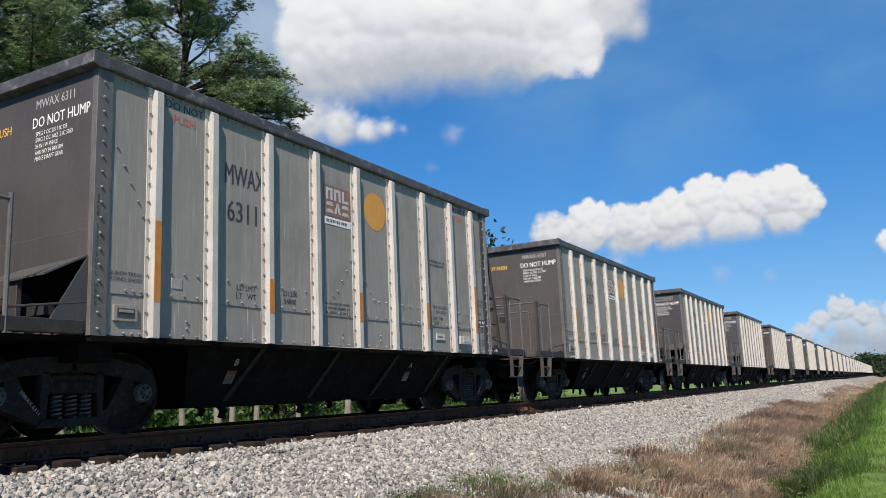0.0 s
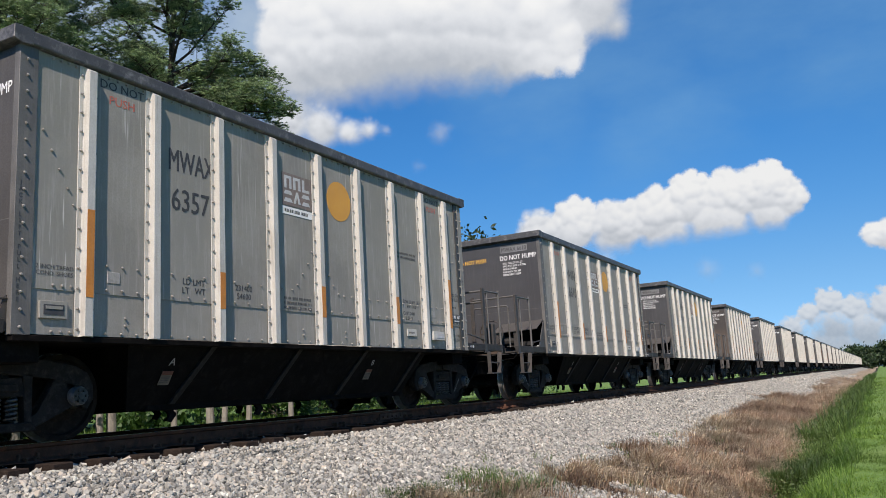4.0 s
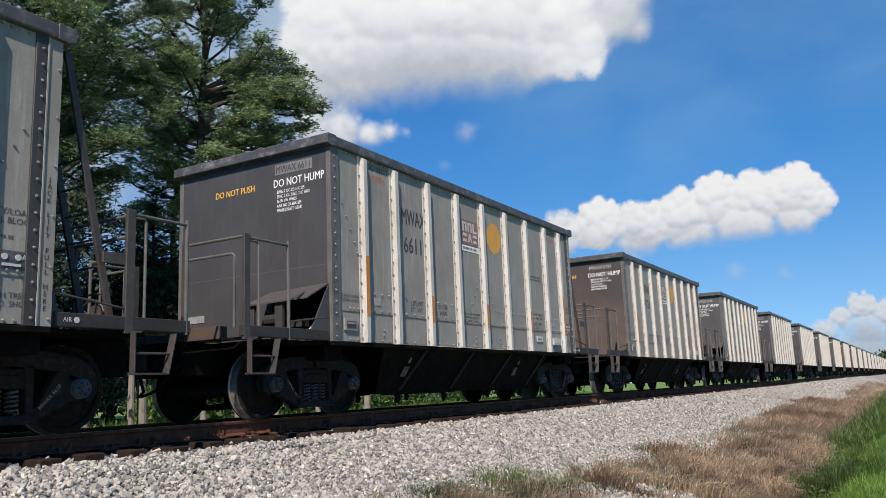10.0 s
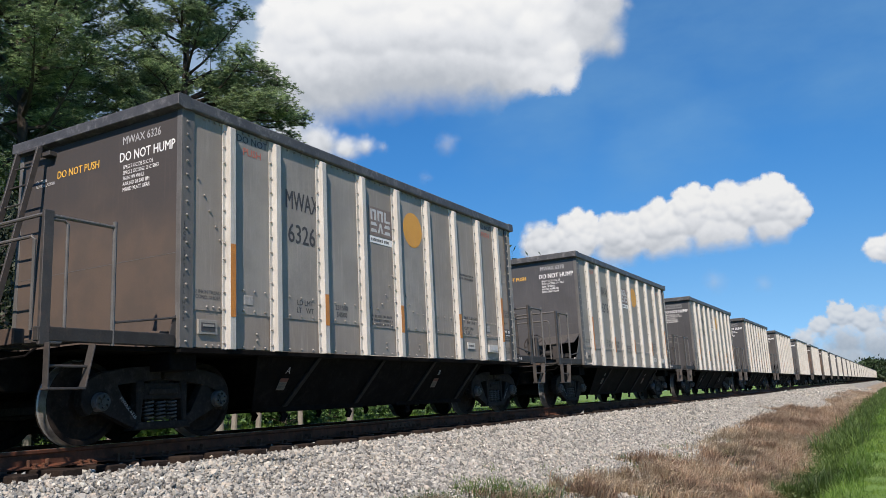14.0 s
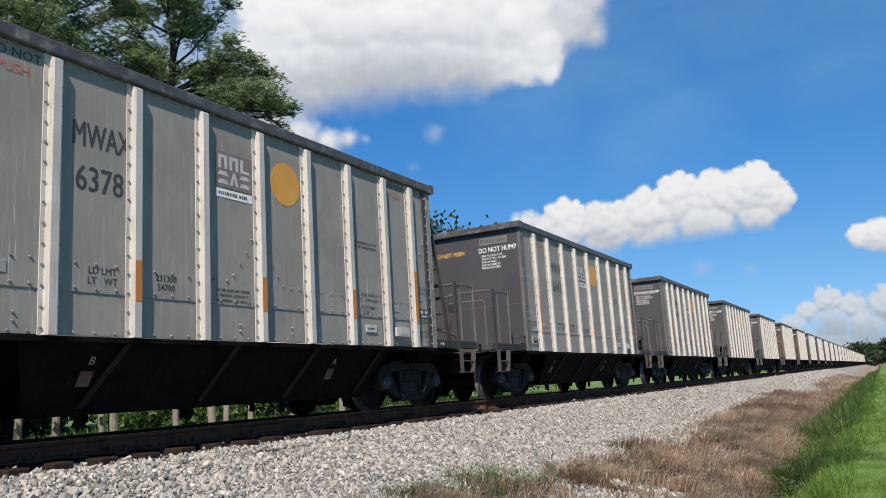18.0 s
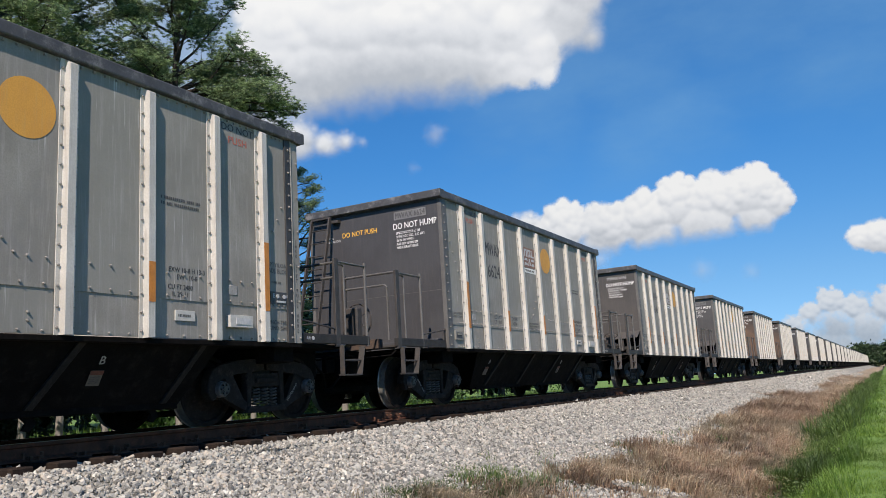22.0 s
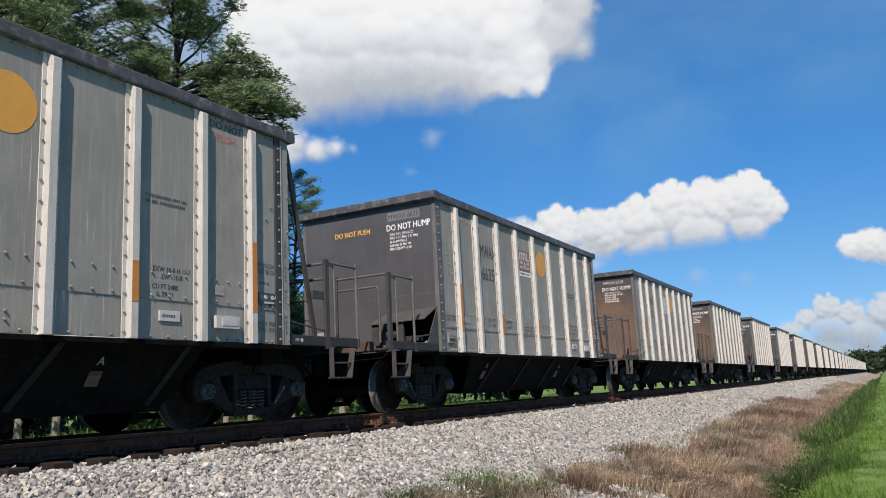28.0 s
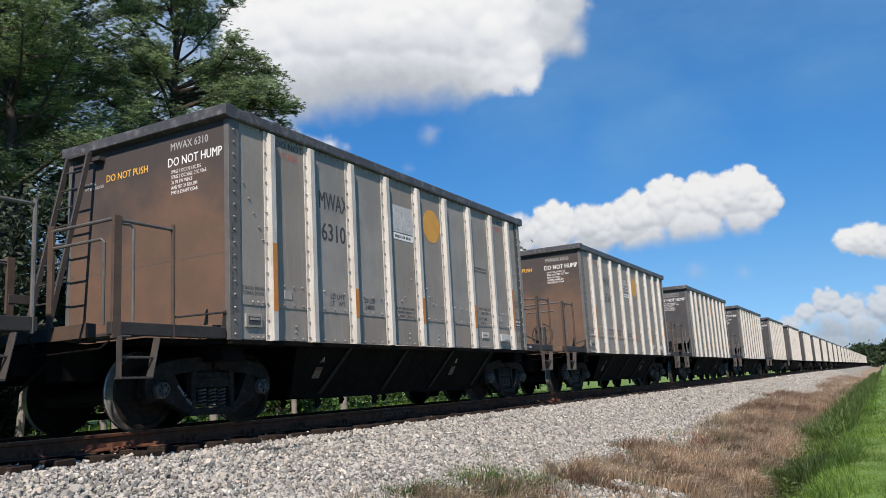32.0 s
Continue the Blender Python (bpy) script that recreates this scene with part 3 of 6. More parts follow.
def bolt(bm, x, y, z, axis="x", s=1.0, r=0.0135):
    """One bolt with its collar, standing out of the sheet."""
    c = (y, z) if axis == "x" else (x, z)
    q = x if axis == "x" else y
    disc(bm, axis, c, r * 1.15, q, q + s * 0.010, 6)
    disc(bm, axis, c, r * 0.95, q + s * 0.010, q + s * 0.021, 6, r * 0.7)


def car_meshes():
    """The meshes that all the cars share."""
    me = {}
    for k in range(10):
        a, b = EDGES[k] - (0.02 if 0 < k else 0.0), EDGES[k + 1] + (0.02 if k < 9 else 0.0)
        w = b - a
        me["upper", k] = mesh_of("side_panel", box(bmesh.new(), -0.008, 0, -w / 2, w / 2, SEAM - 0.01, TOP - 0.14), M["panel"])
        me["lower", k] = mesh_of("lower_panel", box(bmesh.new(), -0.024, -0.010, -w / 2, w / 2, SILL, SEAM + 0.05), M["panel"])
        # bolts of the panel: a row along the seam, one along the sill, a row or a slope above
        bm = bmesh.new()
        free = 0.66 * (EDGES[k + 1] - EDGES[k] - 0.26)
        n = 4 if free > 0.6 else 3
        ys = [0.03 - free / 2 + free * i / (n - 1) for i in range(n)]
        for y in ys:
            bolt(bm, 0, y, SEAM + 0.035)
            bolt(bm, -0.010, y, SILL + 0.03)
        for i in range(6 if w > 0.8 else 4):
            bolt(bm, 0, -w / 2 + 0.16 + (w - 0.32) * i / (5 if w > 0.8 else 3), TOP - 0.185, r=0.017)
        if k in (1, 2, 3, 6, 7, 8):
            for y in ys:
                bolt(bm, 0, y, 1.78)
        mid = (EDGES[k] + EDGES[k + 1]) / 2
        slope = {0: [(0.26, 3.07), (0.36, 2.88), (0.45, 2.70), (0.55, 2.52), (0.62, 2.36)],
                 9: [(BODY - 0.26, 3.07), (BODY - 0.36, 2.88), (BODY - 0.45, 2.70), (BODY - 0.55, 2.52)],
                 4: [(3.85, 1.78), (4.06, 1.78), (4.18, 1.86), (4.30, 2.02), (4.42, 2.18), (4.52, 2.36)],
                 5: [(4.83, 2.22), (4.92, 2.06), (5.02, 1.92), (5.14, 1.80), (5.28, 1.78), (5.48, 1.78)]}.get(k, [])
        for y, z in slope:
            bolt(bm, 0, y - mid, z)
        if k in (1, 4, 5):
            for z in (1.16, 1.24):
                bolt(bm, -0.010, free / 2 - 0.12, z)
        me["bolts", k] = mesh_of("panel_bolts", bm, M["bolt"])
    hat = [(0.0, -0.112), (0.0, 0.112), (0.012, 0.112), (0.012, 0.06), (0.085, 0.047), (0.085, -0.047), (0.012, -0.06), (0.012, -0.112)]
    bm = sweep(bmesh.new(), hat, "z", SILL - 0.012, TOP - 0.16)
    for v in bm.verts:
        if v.co.z > 3 and v.co.x > 0.05:
            v.co.z -= 0.05
    me["post"] = mesh_of("side_post", bm, M["post"], 0.003)
    bm = bmesh.new()
    for i in range(14):
        z = SILL + 0.06 + i * 0.206
        bolt(bm, 0.012, -0.086, z)
        bolt(bm, 0.012, 0.086, z)
    me["post_bolts"] = mesh_of("post_bolts", bm, M["bolt"])
    me["stripe_long"] = mesh_of("reflective_stripe", box(bmesh.new(), 0.086, 0.0885, -0.044, 0.044, 1.42, 2.328), M["orange"])
    me["stripe_short"] = mesh_of("reflective_stripe", box(bmesh.new(), 0.086, 0.0885, -0.044, 0.044, 1.42, 1.868), M["orange"])
    # corner post: an angle that wraps the corner, with its row of bolts on the side
    angle = [(-0.06, 0.0), (0.022, 0.0), (0.022, 0.2), (0.008, 0.2), (0.008, 0.014), (-0.06, 0.014)]
    me["corner"] = mesh_of("corner_post", sweep(bmesh.new(), angle, "z", SILL - 0.012, TOP - 0.1), M["corner"], 0.004)
    bm = bmesh.new()
    for i in range(17):
        bolt(bm, 0.022, 0.085, SILL + 0.06 + i * 0.165)
    me["corner_bolts"] = mesh_of("corner_bolts", bm, M["bolt"])
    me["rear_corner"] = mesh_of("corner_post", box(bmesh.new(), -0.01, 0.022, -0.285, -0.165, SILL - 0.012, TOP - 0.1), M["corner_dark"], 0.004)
    bm = box(bmesh.new(), -0.01, 0.014, -0.165, 0.0, SILL - 0.012, TOP - 0.1)
    box(bm, 0.014, 0.028, -0.165, -0.145, SILL - 0.012, TOP - 0.1)
    me["rear_flange"] = mesh_of("corner_flange", bm, M["panel"], 0.003)
    bm = bmesh.new()
    for i in range(17):
        bolt(bm, 0.022, -0.215, SILL + 0.06 + i * 0.165)
        if i % 3 == 0:
            bolt(bm, 0.014, -0.035, SILL + 0.06 + i * 0.165, r=0.012)
    me["rear_bolts"] = mesh_of("corner_bolts", bm, M["bolt"])
    cap = [(1.43, 3.88), (1.45, 4.03), (1.465, 4.04), (1.585, 4.04), (1.60, 4.025), (1.605, 3.90), (1.595, 3.885), (1.535, 3.88)]
    me["side_chord"] = mesh_of("side_chord", sweep(bmesh.new(), cap, "y", -0.075, BODY + 0.075), M["chord"], 0.006)
    ecap = [(-0.03, 3.872), (-0.118, 3.90), (-0.115, 4.035), (-0.10, 4.048), (0.08, 4.048), (0.09, 4.03), (0.09, 3.88)]
    me["end_chord"] = mesh_of("end_chord", sweep(bmesh.new(), ecap, "x", -1.605, 1.605), M["chord"], 0.006)
    me["end_sheet"] = mesh_of("end_sheet", box(bmesh.new(), -1.50, 1.50, -0.012, 0.0, 1.18, 3.9), M["end"])
    me["seam"] = mesh_of("end_seam", box(bmesh.new(), -1.47, 1.47, -0.0135, -0.012, 2.13, 2.138), M["pipe"])
    # wheelset: an axle with two wheels and two bearing caps
    me["axle"] = mesh_of("wheelset", lathe(bmesh.new(), [(-1.0, 0.07), (-0.8, 0.09), (0, 0.08), (0.8, 0.09), (1.0, 0.07)], 12), M["wheel"], smooth=True)
    prof = [(-0.066, 0.12), (-0.072, 0.20), (-0.03, 0.26), (-0.03, 0.385), (-0.072, 0.40), (-0.074, 0.445), (-0.068, 0.455), (0.05, 0.462), (0.062, 0.475), (0.068, 0.487), (0.074, 0.475), (0.07, 0.40), (0.02, 0.385), (0.01, 0.26), (0.06, 0.2), (0.06, 0.12)]
    prof = [(-x, r) for x, r in prof]
    for s in (1, -1):
        wm = mesh_of("wheel", lathe(bmesh.new(), [(s * x, r) for x, r in prof], 40), M["wheel"], smooth=True)
        wm.materials.append(M["tread"])
        for p in wm.polygons:
            rr = math.hypot(p.center.y, p.center.z)
            if 0.449 < rr < 0.482 and abs(p.normal.x) < 0.75:
                p.material_index = 1
        me["wheel", s] = wm
        bm = bmesh.new()
        disc(bm, "x", (0, 0), 0.105, s * 1.02, s * 1.12, 20, 0.10)
        disc(bm, "x", (0, 0), 0.10, s * 1.12, s * 1.145, 20, 0.088)
        disc(bm, "x", (0, 0), 0.035, s * 1.145, s * 1.158, 12)
        for i in range(6):
            a = math.tau * i / 6
            disc(bm, "x", (0.06 * math.cos(a), 0.06 * math.sin(a)), 0.014, s * 1.143, s * 1.168, 6)
        me["cap", s] = mesh_of("bearing_cap", bm, M["cap"], smooth=True)
        me["cap", s].materials.append(M["cap_rim"])
        for p in me["cap", s].polygons:
            if 0.085 < math.hypot(p.center.y, p.center.z) < 0.12:
                p.material_index = 1
    for s in (1, -1):
        me["far_wheel", s] = mesh_of("wheel", lathe(bmesh.new(), [(s * x, r) for x, r in prof[::3]], 18), M["wheel"], smooth=True)
    # bogie: bolster, side frames with windows, coil springs
    me["bolster"] = mesh_of("bogie", box(bmesh.new(), -1.02, 1.02, -0.17, 0.17, 0.46, 0.74), M["truck"], 0.03)
    for s in (1, -1):
        bm = bmesh.new()
        x0, x1 = s * 0.93, s * 1.07
        for d in (1, -1):
            sweep(bm, [(d * 0.02, 0.86), (d * 0.50, 0.83), (d * 0.86, 0.77), (d * 1.0, 0.70), (d * 1.07, 0.58), (d * 1.08, 0.42), (d * 1.0, 0.31), (d * 0.93, 0.34), (d * 0.93, 0.55), (d * 0.78, 0.59), (d * 0.60, 0.64), (d * 0.02, 0.70)][::d], "x", x0, x1)
            sweep(bm, [(d * 0.62, 0.64), (d * 0.86, 0.60), (d * 0.86, 0.36), (d * 0.75, 0.33), (d * 0.42, 0.16), (d * 0.30, 0.14), (d * 0.30, 0.24), (d * 0.44, 0.30)][::d], "x", s * 0.94, s * 1.06)
            sweep(bm, [(d * 0.26, 0.70), (d * 0.37, 0.70), (d * 0.37, 0.20), (d * 0.30, 0.20)][::d], "x", s * 0.95, s * 1.07)
        sweep(bm, [(-0.42, 0.13), (0.42, 0.13), (0.36, 0.22), (-0.36, 0.22)], "x", s * 0.90, s * 1.09)
        sweep(bm, [(-0.30, 0.47), (0.30, 0.47), (0.26, 0.66), (-0.26, 0.66)], "x", s * 1.0, s * 1.06)
        sweep(bm, [(-0.22, 0.52), (0.22, 0.52), (0.2, 0.60), (-0.2, 0.60)], "x", s * 1.06, s * 1.085)
        me["frame", s] = mesh_of("side_frame", bm, M["truck"], 0.012)
        bm = bmesh.new()
        pipe(bm, [(s * 1.02 + 0.055 * math.cos(math.tau * k / 10), 0.055 * math.sin(math.tau * k / 10), 0.225 + 0.235 * k / 55) for k in range(56)], 0.0135, 5)
        me["spring", s] = mesh_of("coil_spring", bm, M["spring"], smooth=True)
        bm = bmesh.new()
        disc(bm, "x", (0, 0.457), 0.13, s * 0.95, s * 1.04, 20)
        box(bm, s * 0.93, s * 1.06, -0.12, 0.12, 0.53, 0.60)
        me["box", s] = mesh_of("axle_box", bm, M["truck"], 0.01)
    bm = bmesh.new()
    sweep(bm, [(-0.20, 0.68), (0.20, 0.68), (0.20, 0.98), (-0.20, 0.98)], "y", -1.95, BODY + 1.95)
    me["centre_sill"] = mesh_of("centre_sill", bm, M["black"], 0.01)
    return me


CM = car_meshes()


def hopper_sides(car):
    """The long sloping black sheets below the sills, from bogie to bogie."""
    for s in (1, -1):
        bm = bmesh.new()
        pts = [(1.452, 1.40, 1.03), (1.452, BODY - 1.40, 1.03), (1.008, BODY - 1.75, 0.27), (1.008, 1.75, 0.27)]
        out = [bm.verts.new((s * x, y, z)) for x, y, z in pts]
        inn = [bm.verts.new((s * (x - 0.02), y, z)) for x, y, z in pts]
        bm.faces.new(out)
        bm.faces.new(inn[::-1])
        for i in range(4):
            j = (i + 1) % 4
            bm.faces.new((out[i], inn[i], inn[j], out[j]))
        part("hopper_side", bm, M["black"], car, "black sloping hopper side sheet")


def hopper_bay(car, y0, y1, plain=False):
    """One pair of sloped hopper sheets under the body, with its side wall and stiffeners."""
    bm = bmesh.new()
    m = (y0 + y1) / 2
    top, low = 1.03, 0.30
    lo0, lo1 = y0 + 0.55, y1 - 0.30
    quad = [(-1.46, y0, top), (1.46, y0, top), (1.46, y1, top), (-1.46, y1, top), (-1.02, lo0, low), (1.02, lo0, low), (1.02, lo1, low), (-1.02, lo1, low)]
    v = [bm.verts.new(p) for p in quad]
    for q in ((0, 1, 5, 4), (1, 2, 6, 5), (2, 3, 7, 6), (3, 0, 4, 7), (4, 5, 6, 7), (0, 3, 2, 1)):
        bm.faces.new([v[i] for i in q])
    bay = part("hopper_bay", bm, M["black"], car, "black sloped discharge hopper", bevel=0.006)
    for s in (1, -1) if not plain else ():
        for y, d in ((lo0 + 0.25, -0.34), (lo1 - 0.15, -0.3)):
            bm = bmesh.new()
            sweep(bm, [(s * 1.50, 1.03), (s * 1.40, 1.03), (s * 0.98, 0.32), (s * 1.08, 0.32)], "y", y - 0.045, y + 0.045)
            bm.verts.ensure_lookup_table()
            for w in bm.verts:
                w.co.y += -d * (w.co.z - 0.32) / 0.7
            part("stiffener", bm, M["stiffener"], bay, bevel=0.004)
        part("door_beam", box(bmesh.new(), s * 0.98 - 0.06, s * 0.98 + 0.06, lo0 - 0.1, lo1 + 0.1, 0.25, 0.33), M["black"], bay, bevel=0.01)
        for y in (lo0 + 0.2, lo1 - 0.35):
            part("door_hook", sweep(bmesh.new(), [(y, 0.28), (y + 0.12, 0.28), (y + 0.20, 0.20), (y + 0.12, 0.11), (y + 0.05, 0.13), (y + 0.09, 0.20)], "x", s * 0.98 - 0.02, s * 0.98 + 0.02), M["black"], bay)
    return bay


def decal(car, words, height, ink, at, face=SIDE, squeeze=1.0, align="CENTER", label=""):
    return put("lettering", lettering(words, height, ink, squeeze, align), car, at, label, face)


def bars(car, rows, width, height, ink, at, face=SIDE):
    """Small print: lines of bars."""
    bm = bmesh.new()
    rng = random.Random(int(width * 1000) + rows)
    for r in range(rows):
        x = -width / 2
        while x < width / 2 - height:
            w = min(rng.uniform(0.35, 0.75) * height, width / 2 - x)
            z = -r * height * 1.9
            box(bm, x, x + w, z - height / 2, z + height / 2, 0, 0.001)
            x += w + height * (0.28 if rng.random() < 0.85 else 0.9)
    put("small_print", mesh_of("small_print", bm, ink), car, at, "", face)


def end_platform(car, s, kind):
    """The open platform at one end: s = -1 leads, 1 trails."""
    base = 0.0 if s < 0 else BODY

    def Y(d):
        return base + s * d
    bm = bmesh.new()
    for sx in (1, -1):
        box(bm, sx * 1.52, sx * 1.44, min(Y(0.05), Y(1.72)), max(Y(0.05), Y(1.72)), 1.04, 1.18)
    box(bm, -1.14, 1.14, min(Y(1.60), Y(1.72)), max(Y(1.60), Y(1.72)), 1.04, 1.19)
    deck = part("end_sill", bm, M["deep_grey"], car, "grey channel frame of the end platform", bevel=0.008)
    bm = bmesh.new()
    for i in range(13):
        d = 1.20 + i * 0.033
        box(bm, -1.43, 1.43, Y(d) - 0.007, Y(d) + 0.007, 1.045, 1.075)
    for x in (-1.1, -0.6, 0.6, 1.1):
        box(bm, x - 0.012, x + 0.012, min(Y(1.19), Y(1.61)), max(Y(1.19), Y(1.61)), 1.03, 1.06)
    part("walkway_grating", bm, M["rail_grey"], car)
    part("rusty_end_plate", box(bmesh.new(), s * 0.5 if s > 0 else 0.5, 1.16 if s < 0 else -1.16, min(Y(1.72), Y(1.735)), max(Y(1.72), Y(1.735)), 1.03, 1.19), M["sill"], car, "rust-brown plate on the end sill", bevel=0.004)
    part("bottom_beam", box(bmesh.new(), -1.44, 1.44, min(Y(0.03), Y(0.20)), max(Y(0.03), Y(0.20)), 1.04, 1.22), M["end"], car, bevel=0.008)
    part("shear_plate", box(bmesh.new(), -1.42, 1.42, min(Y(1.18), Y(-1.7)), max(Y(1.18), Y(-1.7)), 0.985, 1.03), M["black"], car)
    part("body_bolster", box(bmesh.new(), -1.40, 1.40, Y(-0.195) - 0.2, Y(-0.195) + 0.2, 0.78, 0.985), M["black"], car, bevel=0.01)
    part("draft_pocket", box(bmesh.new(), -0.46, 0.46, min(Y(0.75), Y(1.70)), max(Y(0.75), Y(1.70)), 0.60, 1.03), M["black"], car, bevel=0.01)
    for d in (0.98, -1.36):
        bm = bmesh.new()
        box(bm, -0.68, 0.68, Y(d) - 0.03, Y(d) + 0.03, 0.36, 0.44)
        pipe(bm, [(-0.68, Y(d), 0.36), (0, Y(d) + 0.14, 0.33), (0.68, Y(d), 0.36)], 0.025, 6)
        part("brake_beam", bm, M["truck"], car, bevel=0.004)
    for sx in (1, -1):
        outer = (s < 0) == (sx > 0)
        wide, thin = (1.65, 0.87) if outer else (0.90, 1.67)
        x = sx * 1.50
        post = part("handrail_post", box(bmesh.new(), x - 0.022, x + 0.022, Y(wide) - 0.055, Y(wide) + 0.055, 1.0, 2.33), M["rail_grey"], car, "wide flat handrail post", bevel=0.006)
        part("thin_post", pipe(bmesh.new(), [(x, Y(thin), 1.02), (x, Y(thin), 2.34)], 0.024), M["pipe"], car, smooth=True)
        lean = 0.22 if thin < wide else 0.2
        step = -s * lean if outer else s * lean
        part("grab_iron", pipe(bmesh.new(), [(x, Y(wide), 2.24), (x, Y(wide) + step * 0.8, 2.25), (x, Y(wide) + step, 2.22), (x, Y(wide) + step, 1.07), (x, Y(wide) + step * 0.8, 1.03), (x, Y(wide), 1.03)], 0.017), M["pipe"], car, smooth=True)
        part("side_rail", pipe(bmesh.new(), [(x, Y(wide), 2.28), (x, Y(thin), 2.28)], 0.02), M["pipe"], car, smooth=True)
        a, b = (Y(1.64), Y(1.24)) if s < 0 else (Y(0.93), Y(1.36))
        bm = bmesh.new()
        xo = sx * 1.55
        box(bm, xo - 0.04, xo + 0.04, a - 0.008, a + 0.008, 0.58, 1.02)
        sweep(bm, [(b - 0.008, 0.58), (b + 0.008, 0.58), (b + 0.10 + 0.008, 1.02), (b + 0.10 - 0.008, 1.02)], "x", xo - 0.05, xo + 0.05)
        box(bm, xo - 0.07, xo + 0.05, min(a, b) - 0.008, max(a, b) + 0.008, 0.575, 0.595)
        pipe(bm, [(xo, a, 0.80), (xo, (a + b) / 2, 0.80), (xo, b + 0.055, 0.80)], 0.016, 6)
        part("step_stirrup", bm, M["rail_grey"], car, "steel side step", bevel=0.002)
    y = Y(1.65) if s < 0 else Y(0.95)
    if s < 0:
        for x0, x1 in ((0.41, 1.5), (-0.64, -1.5)):
            d = 1 if x1 > 0 else -1
            part("inner_post", box(bmesh.new(), x0 - 0.045, x0 + 0.045, y - 0.02, y + 0.02, 1.06, 2.36), M["rail_grey"], car, "flat inner handrail post", bevel=0.005)
            part("cross_rail", pipe(bmesh.new(), [(x0, y, 2.30), (x1, y, 2.30)], 0.021), M["pipe"], car, smooth=True)
            part("cross_rail", pipe(bmesh.new(), [(x0, y, 2.10), (x1 - d * 0.24, y, 2.10), (x1 - d * 0.20, y, 2.06), (x1 - d * 0.20, y, 1.16)], 0.019), M["pipe"], car, smooth=True)
    else:
        for z in (2.28, 2.05):
            part("cross_rail", pipe(bmesh.new(), [(-1.5, y, z), (1.5, y, z)], 0.021), M["pipe"], car, smooth=True)
    for x in (-0.55, 0.52) if s > 0 else ():
        part("rail_stanchion", pipe(bmesh.new(), [(x, Y(1.60) if s < 0 else Y(0.95), 1.1), (x, Y(1.60) if s < 0 else Y(0.95), 2.06)], 0.02), M["rail_grey"], car, smooth=True)
    bm = bmesh.new()
    sweep(bm, [(-0.09, 0.70), (0.09, 0.70), (0.09, 0.92), (-0.09, 0.92)], "y", Y(1.70), Y(2.05))
    disc(bm, "z", (0.03, Y(2.06)), 0.13, 0.68, 0.94, 12)
    part("coupler", bm, M["truck"], car, "black cast steel knuckle coupler", bevel=0.01)
    part("air_hose", pipe(bmesh.new(), [(0.45, Y(1.7), 0.80), (0.46, Y(1.9), 0.62), (0.36, Y(2.05), 0.42), (0.2, Y(2.12), 0.36)], 0.02), M["black"], car, "black rubber brake hose", smooth=True)
    part("cut_lever", pipe(bmesh.new(), [(1.45, Y(1.68), 0.98), (1.4, Y(1.76), 0.90), (0.4, Y(1.80), 0.88), (0.15, Y(1.95), 1.0)], 0.012, 6), M["black"], car, smooth=True)
    # a rod from the thin post to the body, with its foot plate
    for sx in (1, -1):
        part("brace_rod", pipe(bmesh.new(), [(sx * 1.5, Y(0.87), 1.26), (sx * 1.5, Y(0.03), 1.37)], 0.014, 6), M["rail_grey"], car)
        part("foot_plate", sweep(bmesh.new(), [(Y(0.02), 1.40), (Y(0.02), 1.06), (Y(0.14), 1.06), (Y(0.05), 1.38)], "x", sx * 1.485, sx * 1.50), M["rail_grey"], car)
    return deck


def end_ladder(car):
    """The ladder of the plain ends, leaning out from the top chord to the platform."""
    ladder = part("ladder", box(bmesh.new(), -1.42, -0.93, -0.17, -0.12, 3.84, 3.88), M["rail_grey"], car, "grey leaning steel ladder", bevel=0.004)
    for x in (-1.40, -0.95):
        bm = bmesh.new()
        sweep(bm, [(-0.19, 3.86), (-0.11, 3.86), (-0.72, 1.12), (-0.80, 1.12)], "x", x - 0.018, x + 0.018)
        part("stringer", bm, M["rail_grey"], ladder, bevel=0.004)
    for i in range(9):
        z = 1.42 + i * 0.275
        y = -0.75 + 0.61 * (z - 1.12) / 2.74
        part("rung", pipe(bmesh.new(), [(-1.40, y, z), (-0.95, y, z)], 0.012, 6), M["rail_grey"], ladder)
    part("bracket", box(bmesh.new(), -0.96, -0.78, -0.12, 0.02, 3.74, 3.80), M["rail_grey"], car, bevel=0.004)
    part("ladder_stay", box(bmesh.new(), -1.50, -1.47, -0.93, -0.58, 1.72, 1.84), M["rail_grey"], car, bevel=0.004)


